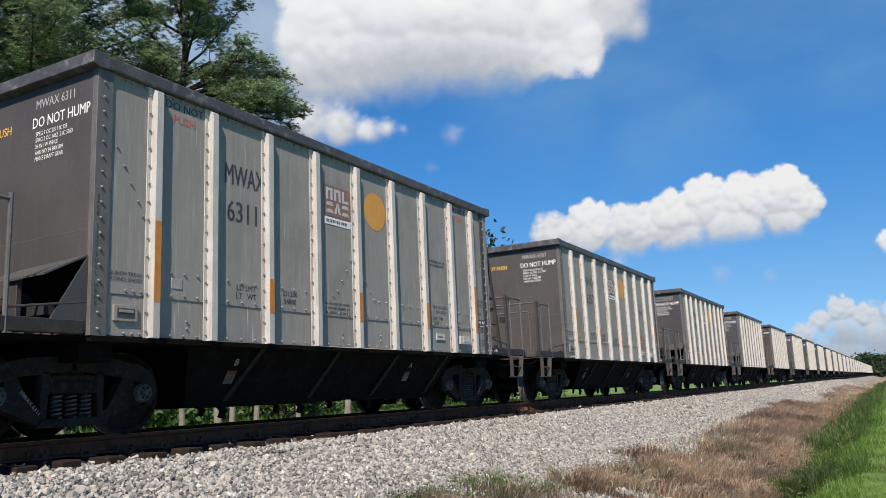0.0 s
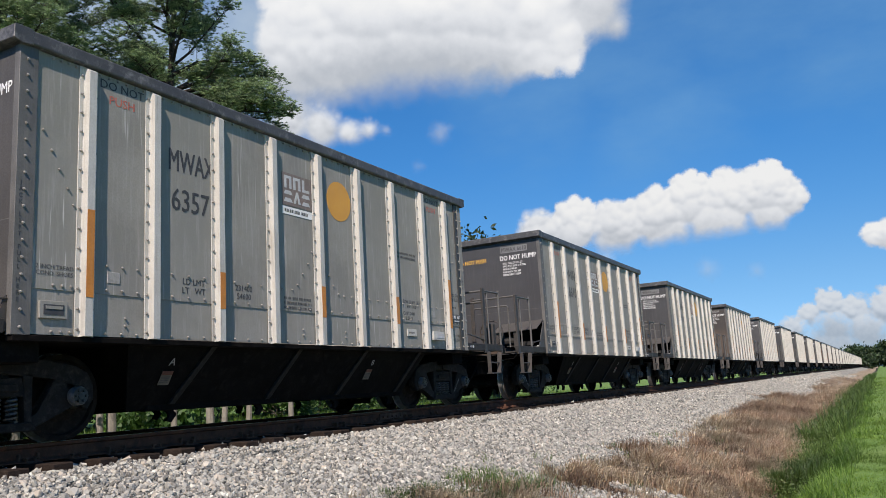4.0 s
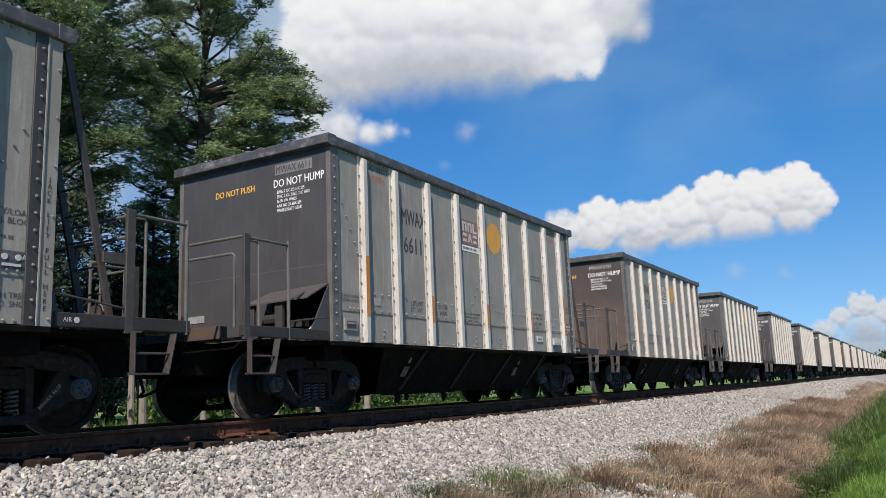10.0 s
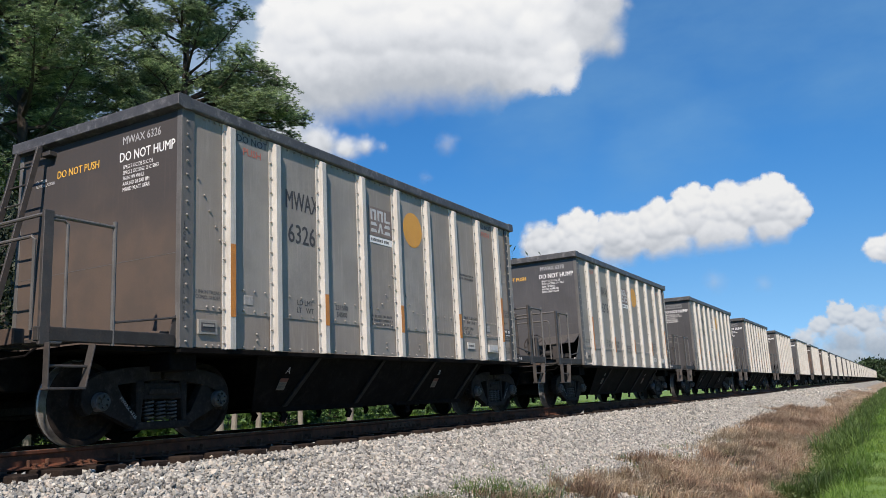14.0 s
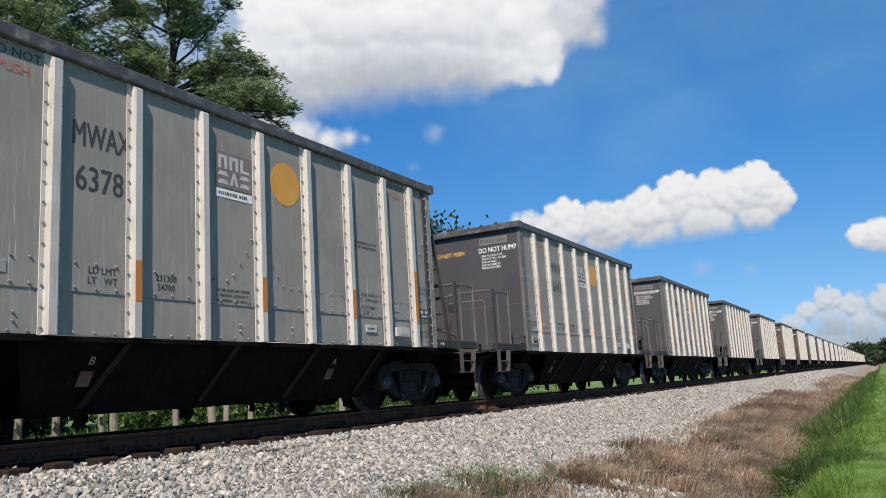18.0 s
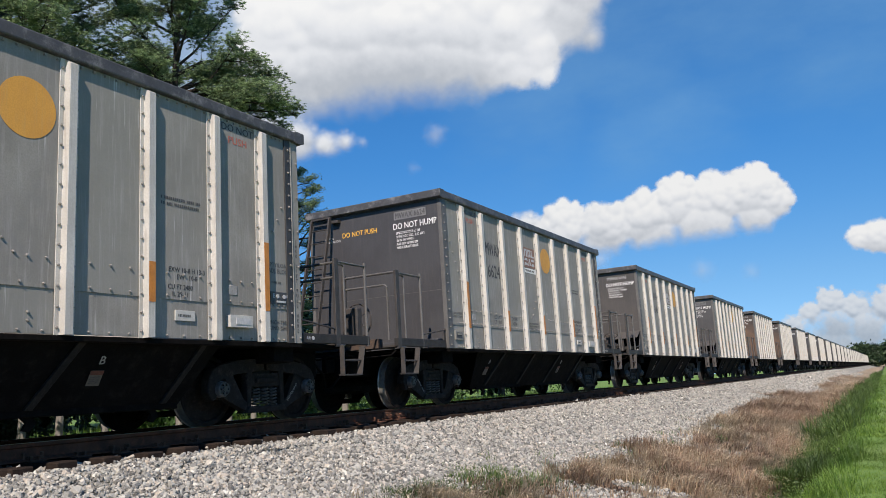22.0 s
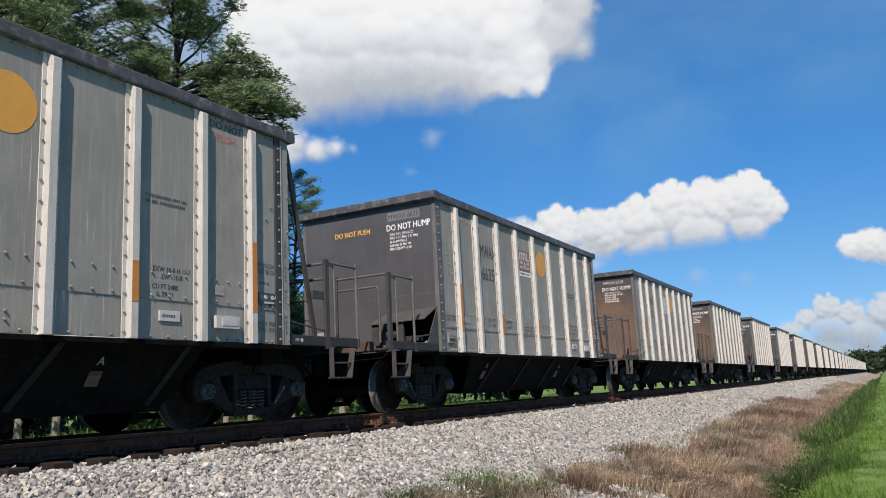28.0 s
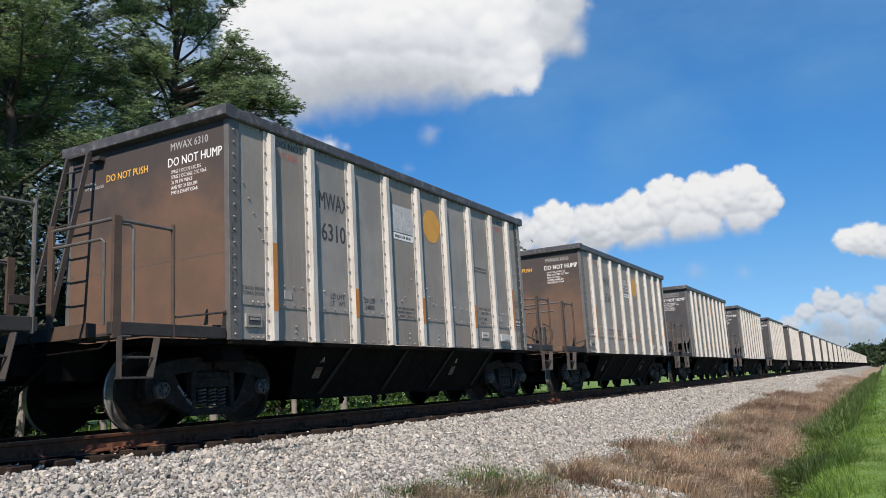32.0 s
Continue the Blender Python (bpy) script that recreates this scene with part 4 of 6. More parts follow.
def end_hood(car):
    """The hood, cut-out and brake gear at the foot of the hopper ends."""
    bm = bmesh.new()
    v = [bm.verts.new(p) for p in ((0.40, -0.02, 1.82), (1.50, -0.02, 1.86), (1.50, -0.50, 1.62), (0.30, -0.50, 1.60))]
    w = [bm.verts.new(p.co - Vector((0, 0, 0.02))) for p in v]
    bm.faces.new(v)
    bm.faces.new(w[::-1])
    for i in range(4):
        j = (i + 1) % 4
        bm.faces.new((v[i], w[i], w[j], v[j]))
    part("hood", bm, M["end_dusty"], car, "sloping sheet-metal hood")
    # black plate on the end sheet draws the shade inside the opening
    part("recess", box(bmesh.new(), 0.45, 1.46, -0.028, -0.012, 1.22, 1.80), M["black"], car, "black plate for the shade in the opening under the hood")
    part("gusset", sweep(bmesh.new(), [(-0.02, 1.84), (-0.48, 1.08), (-0.02, 1.08)], "x", 1.49, 1.51), M["end"], car)
    for x in (0.42, 0.95):
        part("bracket", box(bmesh.new(), x - 0.07, x + 0.07, -0.46, -0.40, 1.20, 1.60), M["rail_grey"], car, bevel=0.006)
    bm = bmesh.new()
    disc(bm, "x", (-0.28, 1.38), 0.11, 0.60, 0.88, 12)
    box(bm, 0.62, 1.3, -0.32, -0.22, 1.24, 1.34)
    part("brake_cylinder", bm, M["deep_grey"], car, bevel=0.004)
    bm = bmesh.new()
    wx, wy, wz = -1.22, -1.83, 1.45
    pts = [(wx + 0.27 * math.cos(math.tau * k / 20), wy, wz + 0.27 * math.sin(math.tau * k / 20)) for k in range(21)]
    pipe(bm, pts, 0.015, 6)
    for k in range(5):
        a = math.tau * k / 5
        pipe(bm, [(wx, wy + 0.03, wz), (wx + 0.27 * math.cos(a), wy, wz + 0.27 * math.sin(a))], 0.011, 5)
    part("hand_brake_wheel", bm, M["rail_grey"], car, "round steel hand brake wheel", smooth=True)
    part("gear_box", box(bmesh.new(), wx - 0.12, wx + 0.12, wy + 0.03, wy + 0.18, wz - 0.27, wz + 0.2), M["rail_grey"], car, bevel=0.02)
    part("angle_cock", pipe(bmesh.new(), [(1.42, -0.36, 1.15), (1.42, -0.36, 1.19), (1.42, -0.32, 1.22), (1.42, -0.26, 1.20), (1.40, -0.2, 1.22)], 0.010, 6), M["grey_ink"], car, "small white bent air pipe", smooth=True)
    part("data_plate", box(bmesh.new(), -1.32, -0.97, -0.022, -0.012, 1.48, 1.59), M["faded_white"], car)


def build_car(kind):
    """A prototype; kind "hood" or "ladder" names its leading end."""
    car = thing("hopper_car", "grey aluminium open-top coal hopper car, riveted sides", "hopper car", group="cars of the coal train")
    for sx in (1, -1):
        turn = Matrix() if sx > 0 else Matrix.Rotation(math.pi, 4, "Z")
        for k in range(10):
            mid = (EDGES[k] + EDGES[k + 1]) / 2
            kk = k if sx > 0 else 9 - k
            w = put("side_panel", CM["upper", kk], car, (sx * FACE, mid, 0), turn=turn)
            tagged(put("panel_bolts", CM["bolts", kk], w), kind="stuff")
            put("lower_panel", CM["lower", kk], car, (sx * FACE, mid, 0), turn=turn)
        for k, y in enumerate(POSTS):
            p = put("side_post", CM["post"], car, (sx * FACE, y, 0), "bright aluminium side post", turn)
            tagged(put("post_bolts", CM["post_bolts"], p), kind="stuff")
            if k % 2 == 0:
                put("reflective_stripe", CM["stripe_long" if k in (0, 8) else "stripe_short"], p, label="orange reflective stripe")
        put("side_chord", CM["side_chord"], car, (0, 0, 0) if sx > 0 else (0, BODY, 0), "dark top chord", turn)
        put("side_sill", mesh_of("side_sill", box(bmesh.new(), sx * 1.46, sx * 1.56, 0.0, BODY, SILL - 0.07, SILL - 0.012), M["black"], 0.006), car)
        for y in (0.0, BODY):
            near = (y == 0) == (sx > 0)
            if y > 0:
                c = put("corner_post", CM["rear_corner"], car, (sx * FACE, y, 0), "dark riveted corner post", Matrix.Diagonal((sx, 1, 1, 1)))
                put("corner_flange", CM["rear_flange"], c, (0, 0, 0), "grey outer flange")
                tagged(put("corner_bolts", CM["rear_bolts"], c), kind="stuff")
                continue
            t = turn if near else turn @ Matrix.Diagonal((1, -1, 1, 1))
            c = put("corner_post", CM["corner"], car, (sx * FACE, y - 0.02, 0), "dark riveted corner post", t)
            tagged(put("corner_bolts", CM["corner_bolts"], c), kind="stuff")
    for y, t in ((0.0, Matrix()), (BODY, Matrix.Rotation(math.pi, 4, "Z"))):
        put("end_chord", CM["end_chord"], car, (0, y, 0), "dark top chord", t)
        put("end_sheet", CM["end_sheet"], car, (0, y, 0), "charcoal painted end sheet", t)
        put("end_seam", CM["seam"], car, (0, y, 0), "", t)
    # inside: the end slopes and the floor of the hoppers
    for y0, y1 in ((0.04, 1.7), (BODY - 0.04, BODY - 1.7)):
        bm = bmesh.new()
        sweep(bm, [(y0, 2.6), (y1, 1.05), (y1, 1.03), (y0, 2.58)], "x", -1.5, 1.5)
        part("slope_sheet", bm, M["panel"], car)
    part("hopper_floor", box(bmesh.new(), -1.5, 1.5, 1.7, BODY - 1.7, 1.0, 1.03), M["panel"], car)
    put("centre_sill", CM["centre_sill"], car)
    hopper_sides(car)
    hopper_bay(car, 1.55, 4.5)
    hopper_bay(car, 4.85, 7.8)
    for yb in (0.195, BODY - 0.195):
        bogie = put("bogie", CM["bolster"], car, (0, yb, 0), "black three-piece bogie")
        for s in (1, -1):
            put("side_frame", CM["frame", s], bogie)
            for y in (-0.17, 0.0, 0.17):
                put("coil_spring", CM["spring", s], bogie, (0, y, 0))
        for d in (-0.865, 0.865):
            ws = put("wheelset", CM["axle"], car, (0, yb + d, 0.457), "black wheels on one axle with bright treads")
            for s in (1, -1):
                put("wheel", CM["wheel", s], ws, (s * 0.755, 0, 0))
                put("bearing_cap", CM["cap", s], ws)
                put("axle_box", CM["box", s], bogie, (0, d, 0))
    end_platform(car, -1, kind)
    end_platform(car, 1, kind)
    (end_hood if kind == "hood" else end_ladder)(car)
    had = set(car.children)
    (end_ladder if kind == "hood" else end_hood)(car)
    about = Matrix.Translation((0, BODY, 0)) @ Matrix.Rotation(math.pi, 4, "Z")
    for o in car.children:
        if o not in had:
            o.matrix_basis = about @ o.matrix_basis
    # lettering on the side that faces the lawn
    X = FACE + 0.003
    decal(car, "2 INCH TREAD\nCOND. SHOES", 0.045, M["faded_ink"], (X, 0.43, 1.68))
    for y in (1.2, 8.15):
        decal(car, "DO NOT", 0.10, M["ink"], (X, y, 3.73), squeeze=1.05, label="black stencilled words")
        decal(car, "PUSH", 0.10, M["red"], (X, y, 3.57), squeeze=1.05, label="faded red stencilled word")
    decal(car, "LD LMT\nLT   WT", 0.075, M["ink"], (X, 2.25, 1.68))
    decal(car, "EXW 10-8 H 13-3\nEW   10-8", 0.06, M["ink"], (X, 7.28, 1.80), squeeze=0.9)
    decal(car, "CU FT 2480\nIL 29-11", 0.06, M["ink"], (X, 7.18, 1.60), squeeze=0.9)
    decal(car, "EMPTY/LOAD\n0\" ADJ. BLOCK", 0.06, M["faded_ink"], (X, 8.87, 2.04))
    decal(car, "2 INCH TREAD\nCOND. SHOES", 0.055, M["faded_ink"], (FACE - 0.006, 8.91, 1.27))
    bars(car, 1, 0.2, 0.03, M["faded_ink"], (X, 8.86, 1.83))
    bm = bmesh.new()
    disc(bm, "x", (BODY + 0.29, 1.11), 0.03, 1.52, 1.526, 12)
    part("air_valve", bm, M["grey_ink"], car, "small round white valve cap")
    decal(car, "AIR", 0.045, M["grey_ink"], (1.523, BODY + 0.19, 1.09))
    decal(car, "\n".join("JACK LIFT PULL HERE"), 0.045, M["ink"], (FACE + 0.024, 0.035, 2.46))
    decal(car, "\n".join("JACK LIFT PULL HERE"), 0.05, M["ink"], (FACE + 0.018, BODY - 0.08, 2.42))
    bars(car, 2, 0.62, 0.036, M["faded_ink"], (X, 7.2, 2.66))
    bars(car, 3, 0.62, 0.034, M["faded_ink"], (X, 4.2, 1.66))
    # emblem: a brown ground with white block shapes, and a white strip below
    emblem = put("emblem", mesh_of("emblem", box(bmesh.new(), 0, 0.002, -0.33, 0.33, 2.97, 3.44), M["maroon"]), car, (X, 4.22, 0), "brown emblem with white block shapes")
    bm = bmesh.new()
    for y0 in (-0.28, -0.08, 0.12):
        box(bm, 0.002, 0.004, y0, y0 + 0.05, 3.22, 3.40)
        box(bm, 0.002, 0.004, y0 + 0.05, y0 + 0.16, 3.22 if y0 > 0 else 3.36, 3.26 if y0 > 0 else 3.40)
        if y0 < 0:
            box(bm, 0.002, 0.004, y0 + 0.11, y0 + 0.16, 3.22, 3.36)
    for y0, d in ((-0.29, 1), (0.29, -1)):
        for z in (3.02, 3.13):
            sweep(bm, [(y0, z), (y0 + d * 0.19, z), (y0 + d * 0.15, z + 0.055), (y0 + d * 0.03, z + 0.055)], "x", 0.002, 0.004)
    sweep(bm, [(-0.08, 3.02), (-0.03, 3.02), (0.0, 3.14), (0.03, 3.02), (0.08, 3.02), (0.02, 3.19), (-0.02, 3.19)], "x", 0.002, 0.004)
    tagged(part("emblem_pattern", bm, M["grey_ink"], emblem, "white block shapes"), kind="stuff")
    part("white_strip", box(bmesh.new(), 0, 0.002, -0.33, 0.33, 2.84, 2.95), M["white"], emblem, "white strip with small print")
    bars(emblem, 1, 0.56, 0.045, M["faded_ink"], (0.002, 0, 2.895))
    bm = bmesh.new()
    disc(bm, "x", (5.235, 3.245), 0.31, X - 0.001, X + 0.001, 40)
    part("orange_dot", bm, M["dot"], car, "round faded orange spot")
    # plates, boxes and stickers on the sheets
    def plate(name, y, z, w, h, mat, deep=0.012, label=""):
        return part(name, box(bmesh.new(), FACE - 0.01, FACE + deep, y - w / 2, y + w / 2, z - h / 2, z + h / 2), mat, car, label, bevel=0.003)
    p = plate("bracket_plate", 0.42, 1.28, 0.30, 0.17, M["panel"], 0.02, "small riveted bracket")
    part("bracket_slot", box(bmesh.new(), FACE + 0.02, FACE + 0.024, 0.31, 0.53, 1.23, 1.33), M["ink"], p)
    part("bracket_lid", box(bmesh.new(), FACE + 0.02, FACE + 0.03, 0.33, 0.51, 1.285, 1.315), M["panel"], p)
    plate("sticker", 1.12, 1.66, 0.16, 0.12, M["sticker"], 0.007)
    plate("sticker", 8.03, 1.66, 0.15, 0.12, M["sticker"], 0.007)
    s = plate("label_plate", 7.25, 1.30, 0.30, 0.12, M["label"], 0.009, "off-white label plate")
    bars(s, 1, 0.22, 0.03, M["faded_ink"], (FACE + 0.010, 7.25, 1.30))
    b = plate("valve_box", 8.12, 1.27, 0.40, 0.15, M["label"], 0.06, "pale grey load sensor box")
    part("box_lid", box(bmesh.new(), FACE + 0.06, FACE + 0.066, 8.02, 8.27, 1.23, 1.31), M["grey_ink"], b)
    g = plate("gauge_plate", 8.92, 1.62, 0.38, 0.17, M["chord"], 0.012, "riveted gauge plate with two round dials")
    for y in (8.86, 8.99):
        part("dial", disc(bmesh.new(), "x", (y, 1.645), 0.03, FACE + 0.012, FACE + 0.02, 12), M["grey_ink"], g)
    for y, word in ((8.79, "B"), (9.05, "A")):
        put("lettering", lettering(word, 0.06, M["grey_ink"]), g, (FACE + 0.014, y, 1.62), "", SIDE)
    part("gauge_slot", box(bmesh.new(), FACE + 0.012, FACE + 0.02, 8.84, 9.02, 1.56, 1.585), M["grey_ink"], g)
    for y, word in ((2.12, "A"), (6.30, "B")) if kind == "ladder" else ((2.30, "B"), (6.52, "A")):
        put("lettering", lettering(word, 0.10, M["faded_white"]), car, (1.318, y, 0.76), "", Matrix.Rotation(radians(31), 4, "Y") @ SIDE)
        bm = bmesh.new()
        box(bm, -0.002, 0.002, -0.08, 0.08, -0.09, 0.09)
        tag = put("warning_tag", mesh_of("warning_tag", bm, M["tag"]), car, (1.232, y - 0.01, 0.62), "small white and orange warning tag", Matrix.Rotation(radians(31), 4, "Y"))
        part("tag_head", box(bmesh.new(), 0.002, 0.004, -0.08, 0.08, 0.04, 0.09), M["tag_red"], tag)
        bars(tag, 4, 0.13, 0.012, M["ink"], (0.003, 0, 0.015))
    # lettering on the leading end
    E = -0.016
    decal(car, "DO NOT HUMP", 0.125, M["white"], (0.955, E, 3.41), FRONT, 0.80, label="white lettering")
    decal(car, "DO NOT PUSH", 0.105, M["yellow"], (-0.33, E, 3.42), FRONT, 0.86, label="yellow lettering")
    for i, line in enumerate(("SPRG 7 OC D5 5 IC D5", "SPRG 2 OC 5062  2 IC 5063", "36 IN 1W WHLS", "AAR NO 24 BRK BM", "M901E DRAFT GEAR")):
        decal(car, line, 0.05, M["white"], (0.535, E, 3.31 - i * 0.072), FRONT, 0.78, "LEFT")
    if kind == "ladder":
        decal(car, "CAUTION\nNO SIDE LADDER", 0.045, M["grey_ink"], (-1.19, E, 3.42), FRONT, 0.8, "LEFT")
    return car


# order from the front of the train: leading end, number, weights, end paint
ROLL = [("hood", "6311", "231200\n54800", "end_dusty"), ("ladder", "6357", "231400\n54600", "end_dusty"), ("hood", "6610", "231900\n54100", "end"), ("hood", "6611", "231700\n54300", "end"), ("ladder", "6326", "231500\n54500", "end_rust"), ("hood", "6378", "231300\n54700", "end_pale"), ("ladder", "6643", "231800\n54200", "end"), ("ladder", "6624", "231800\n54200", "end"), ("hood", "6346", "231600\n54400", "end_dusty"), ("hood", "6635", "231700\n54300", "end_pale"), ("ladder", "6310", "231200\n54800", "end_brown"), ("ladder", "6316", "231300\n54700", "end_brown"), ("hood", "6640", "231900\n54100", "end"), ("hood", "6352", "231400\n54600", "end"), ("ladder", "6331", "231500\n54500", "end")]

cars = []


def recoat(ob, mat):
    ob.material_slots[0].link = "OBJECT"
    ob.material_slots[0].material = mat


def mark_car(car, number, weights, end):
    X = FACE + 0.003
    decal(car, "MWAX", 0.275, M["ink"], (X, 2.215, 3.02), squeeze=0.60, label="black stencilled reporting mark")
    decal(car, number, 0.275, M["ink"], (X, 2.20, 2.545), squeeze=0.80, label="black stencilled car number")
    decal(car, weights, 0.075, M["ink"], (X, 3.10, 1.68))
    for y, tilt in ((0.195 - 0.50, -47), (BODY - 0.195 + 0.55, 47)):
        put("lettering", lettering("MWAX " + number, 0.042, M["faded_white"]), car, (1.073, y, 0.37), "white stencil on the side frame", Matrix.Rotation(radians(tilt), 4, "X") @ SIDE)
    if number in ("6635", "6311", "6624", "6611"):
        for o in car.children:
            if o.name.split(".")[0] == "emblem":
                recoat(o, M["emblem_red"])
    if number == "6310":
        # its emblem has weathered to one pale blank
        for o in car.children:
            if o.name.split(".")[0] == "emblem":
                recoat(o, M["grey_ink"])
    if number.startswith("66"):
        part("number_patch", box(bmesh.new(), 0.50, 1.22, -0.017, -0.012, 3.60, 3.76), M["patch"], car, "grey painted patch")
        decal(car, "MWAX 6" + number[1:], 0.115, M["ink"], (0.86, -0.020, 3.625), FRONT, 0.78)
    else:
        decal(car, "MWAX 6" + number[1:], 0.108, M["pale_ink"], (0.86, -0.016, 3.63), FRONT, 0.84, label="pale grey car number")
    if end != "end":
        for o in car.children:
            if o.name.split(".")[0] in ("end_sheet", "bottom_beam"):
                recoat(o, M[end])
            if o.name.split(".")[0] in ("side_panel", "lower_panel") and end in ("end_rust", "end_brown"):
                recoat(o, M["panel_dusty"])
            if o.name.split(".")[0] in ("handrail_post", "inner_post", "thin_post") and end == "end_brown":
                recoat(o, M["sill"])


def light_car(detail):
    """A car that stays far off: its main parts, with the posts joined."""
    car = thing("hopper_car", "grey aluminium open-top coal hopper car far down the train", "hopper car", group="cars of the coal train")
    for sx in (1, -1):
        part("side_sheet", box(bmesh.new(), sx * (FACE - 0.01), sx * FACE, 0, BODY, SILL, 3.9), M["panel"], car)
        if detail:
            for y in POSTS:
                put("side_post", CM["post"], car, (sx * FACE, y, 0), "", Matrix() if sx > 0 else Matrix.Rotation(math.pi, 4, "Z"))
        else:
            bm = bmesh.new()
            for y in POSTS:
                box(bm, sx * FACE, sx * (FACE + 0.075), y - 0.055, y + 0.055, SILL, 3.88)
            tagged(part("side_posts", bm, M["post"], car, "row of bright side posts"), kind="stuff")
        put("side_chord", CM["side_chord"], car, (0, 0, 0) if sx > 0 else (0, BODY, 0), "", Matrix() if sx > 0 else Matrix.Rotation(math.pi, 4, "Z"))
    for y, t in ((0.0, Matrix()), (BODY, Matrix.Rotation(math.pi, 4, "Z"))):
        put("end_chord", CM["end_chord"], car, (0, y, 0), "", t)
        put("end_sheet", CM["end_sheet"], car, (0, y, 0), "", t)
    put("centre_sill", CM["centre_sill"], car)
    hopper_sides(car)
    hopper_bay(car, 1.55, 4.5, True)
    hopper_bay(car, 4.85, 7.8, True)
    for yb in (0.195, BODY - 0.195):
        bogie = put("bogie", CM["bolster"], car, (0, yb, 0))
        for s in (1, -1):
            put("side_frame", CM["frame", s], bogie)
        for d in (-0.865, 0.865):
            ws = put("wheelset", CM["axle"], car, (0, yb + d, 0.457))
            for s in (1, -1):
                put("wheel", CM["far_wheel", s], ws, (s * 0.755, 0, 0))
    for s, base in ((-1, 0.0), (1, BODY)):
        bm = bmesh.new()
        for sx in (1, -1):
            box(bm, sx * 1.44, sx * 1.52, min(base, base + s * 1.72), max(base, base + s * 1.72), 1.02, 1.24)
            box(bm, sx * 1.48, sx * 1.52, base + s * 1.65 - 0.055, base + s * 1.65 + 0.055, 1.0, 2.33)
            box(bm, sx * 1.49, sx * 1.51, base + s * 0.9 - 0.02, base + s * 0.9 + 0.02, 1.0, 2.33)
            box(bm, sx * 1.49, sx * 1.51, min(base + s * 0.9, base + s * 1.65), max(base + s * 0.9, base + s * 1.65), 2.27, 2.30)
        box(bm, -1.5, 1.5, base + s * 1.65 - 0.015, base + s * 1.65 + 0.015, 2.26, 2.30)
        box(bm, -1.44, 1.44, min(base + s * 1.6, base + s * 1.72), max(base + s * 1.6, base + s * 1.72), 1.02, 1.24)
        box(bm, -0.09, 0.09, min(base + s * 1.7, base + s * 2.1), max(base + s * 1.7, base + s * 2.1), 0.70, 0.92)
        part("end_platform", bm, M["rail_grey"], car)
    return car


def build_train():
    proto = {k: build_car(k) for k in ("hood", "ladder")}
    used = set()
    for i, (kind, number, weights, end) in enumerate(ROLL):
        at = Matrix.Translation((0, i * PITCH, 0))
        if kind not in used:
            car = proto[kind]
            used.add(kind)
        else:
            car = copy_thing(proto[kind], at)
        cars.append((i, car))
    for (i, car), (kind, number, weights, end) in zip(cars, ROLL):
        mark_car(car, number, weights, end)
        say = {"end": "charcoal", "end_dusty": "dusty grey", "end_rust": "brown-dusted", "end_pale": "blue-grey", "end_brown": "rust-brown"}[end]
        extra = "leaning end ladder" if kind == "ladder" else "hooded hopper end"
        tagged(car, "grey aluminium coal hopper car, " + say + " end, " + extra)
        if i in (2, 5, 7, 9):
            for o in car.children_recursive:
                if o.name.startswith("bearing_cap") and (o.parent.matrix_basis.translation.y > 5 or i == 9):
                    recoat(o, M["cap_blue"])
    near, far = light_car(True), light_car(False)
    cars.append((len(ROLL), near))
    cars.append((26, far))
    rng = random.Random(3)
    for i in [-2, -1] + list(range(len(ROLL) + 1, 26)):
        cars.append((i, copy_thing(near, Matrix())))
    for i in range(27, 52):
        cars.append((i, copy_thing(far, Matrix())))
    for i, car in cars:
        if i >= len(ROLL) and rng.random() < 0.3:
            tone = M[rng.choice(("end_rust", "end_brown", "end_dusty"))]
            for o in car.children:
                if o.name.split(".")[0] == "end_sheet":
                    recoat(o, tone)


build_train()


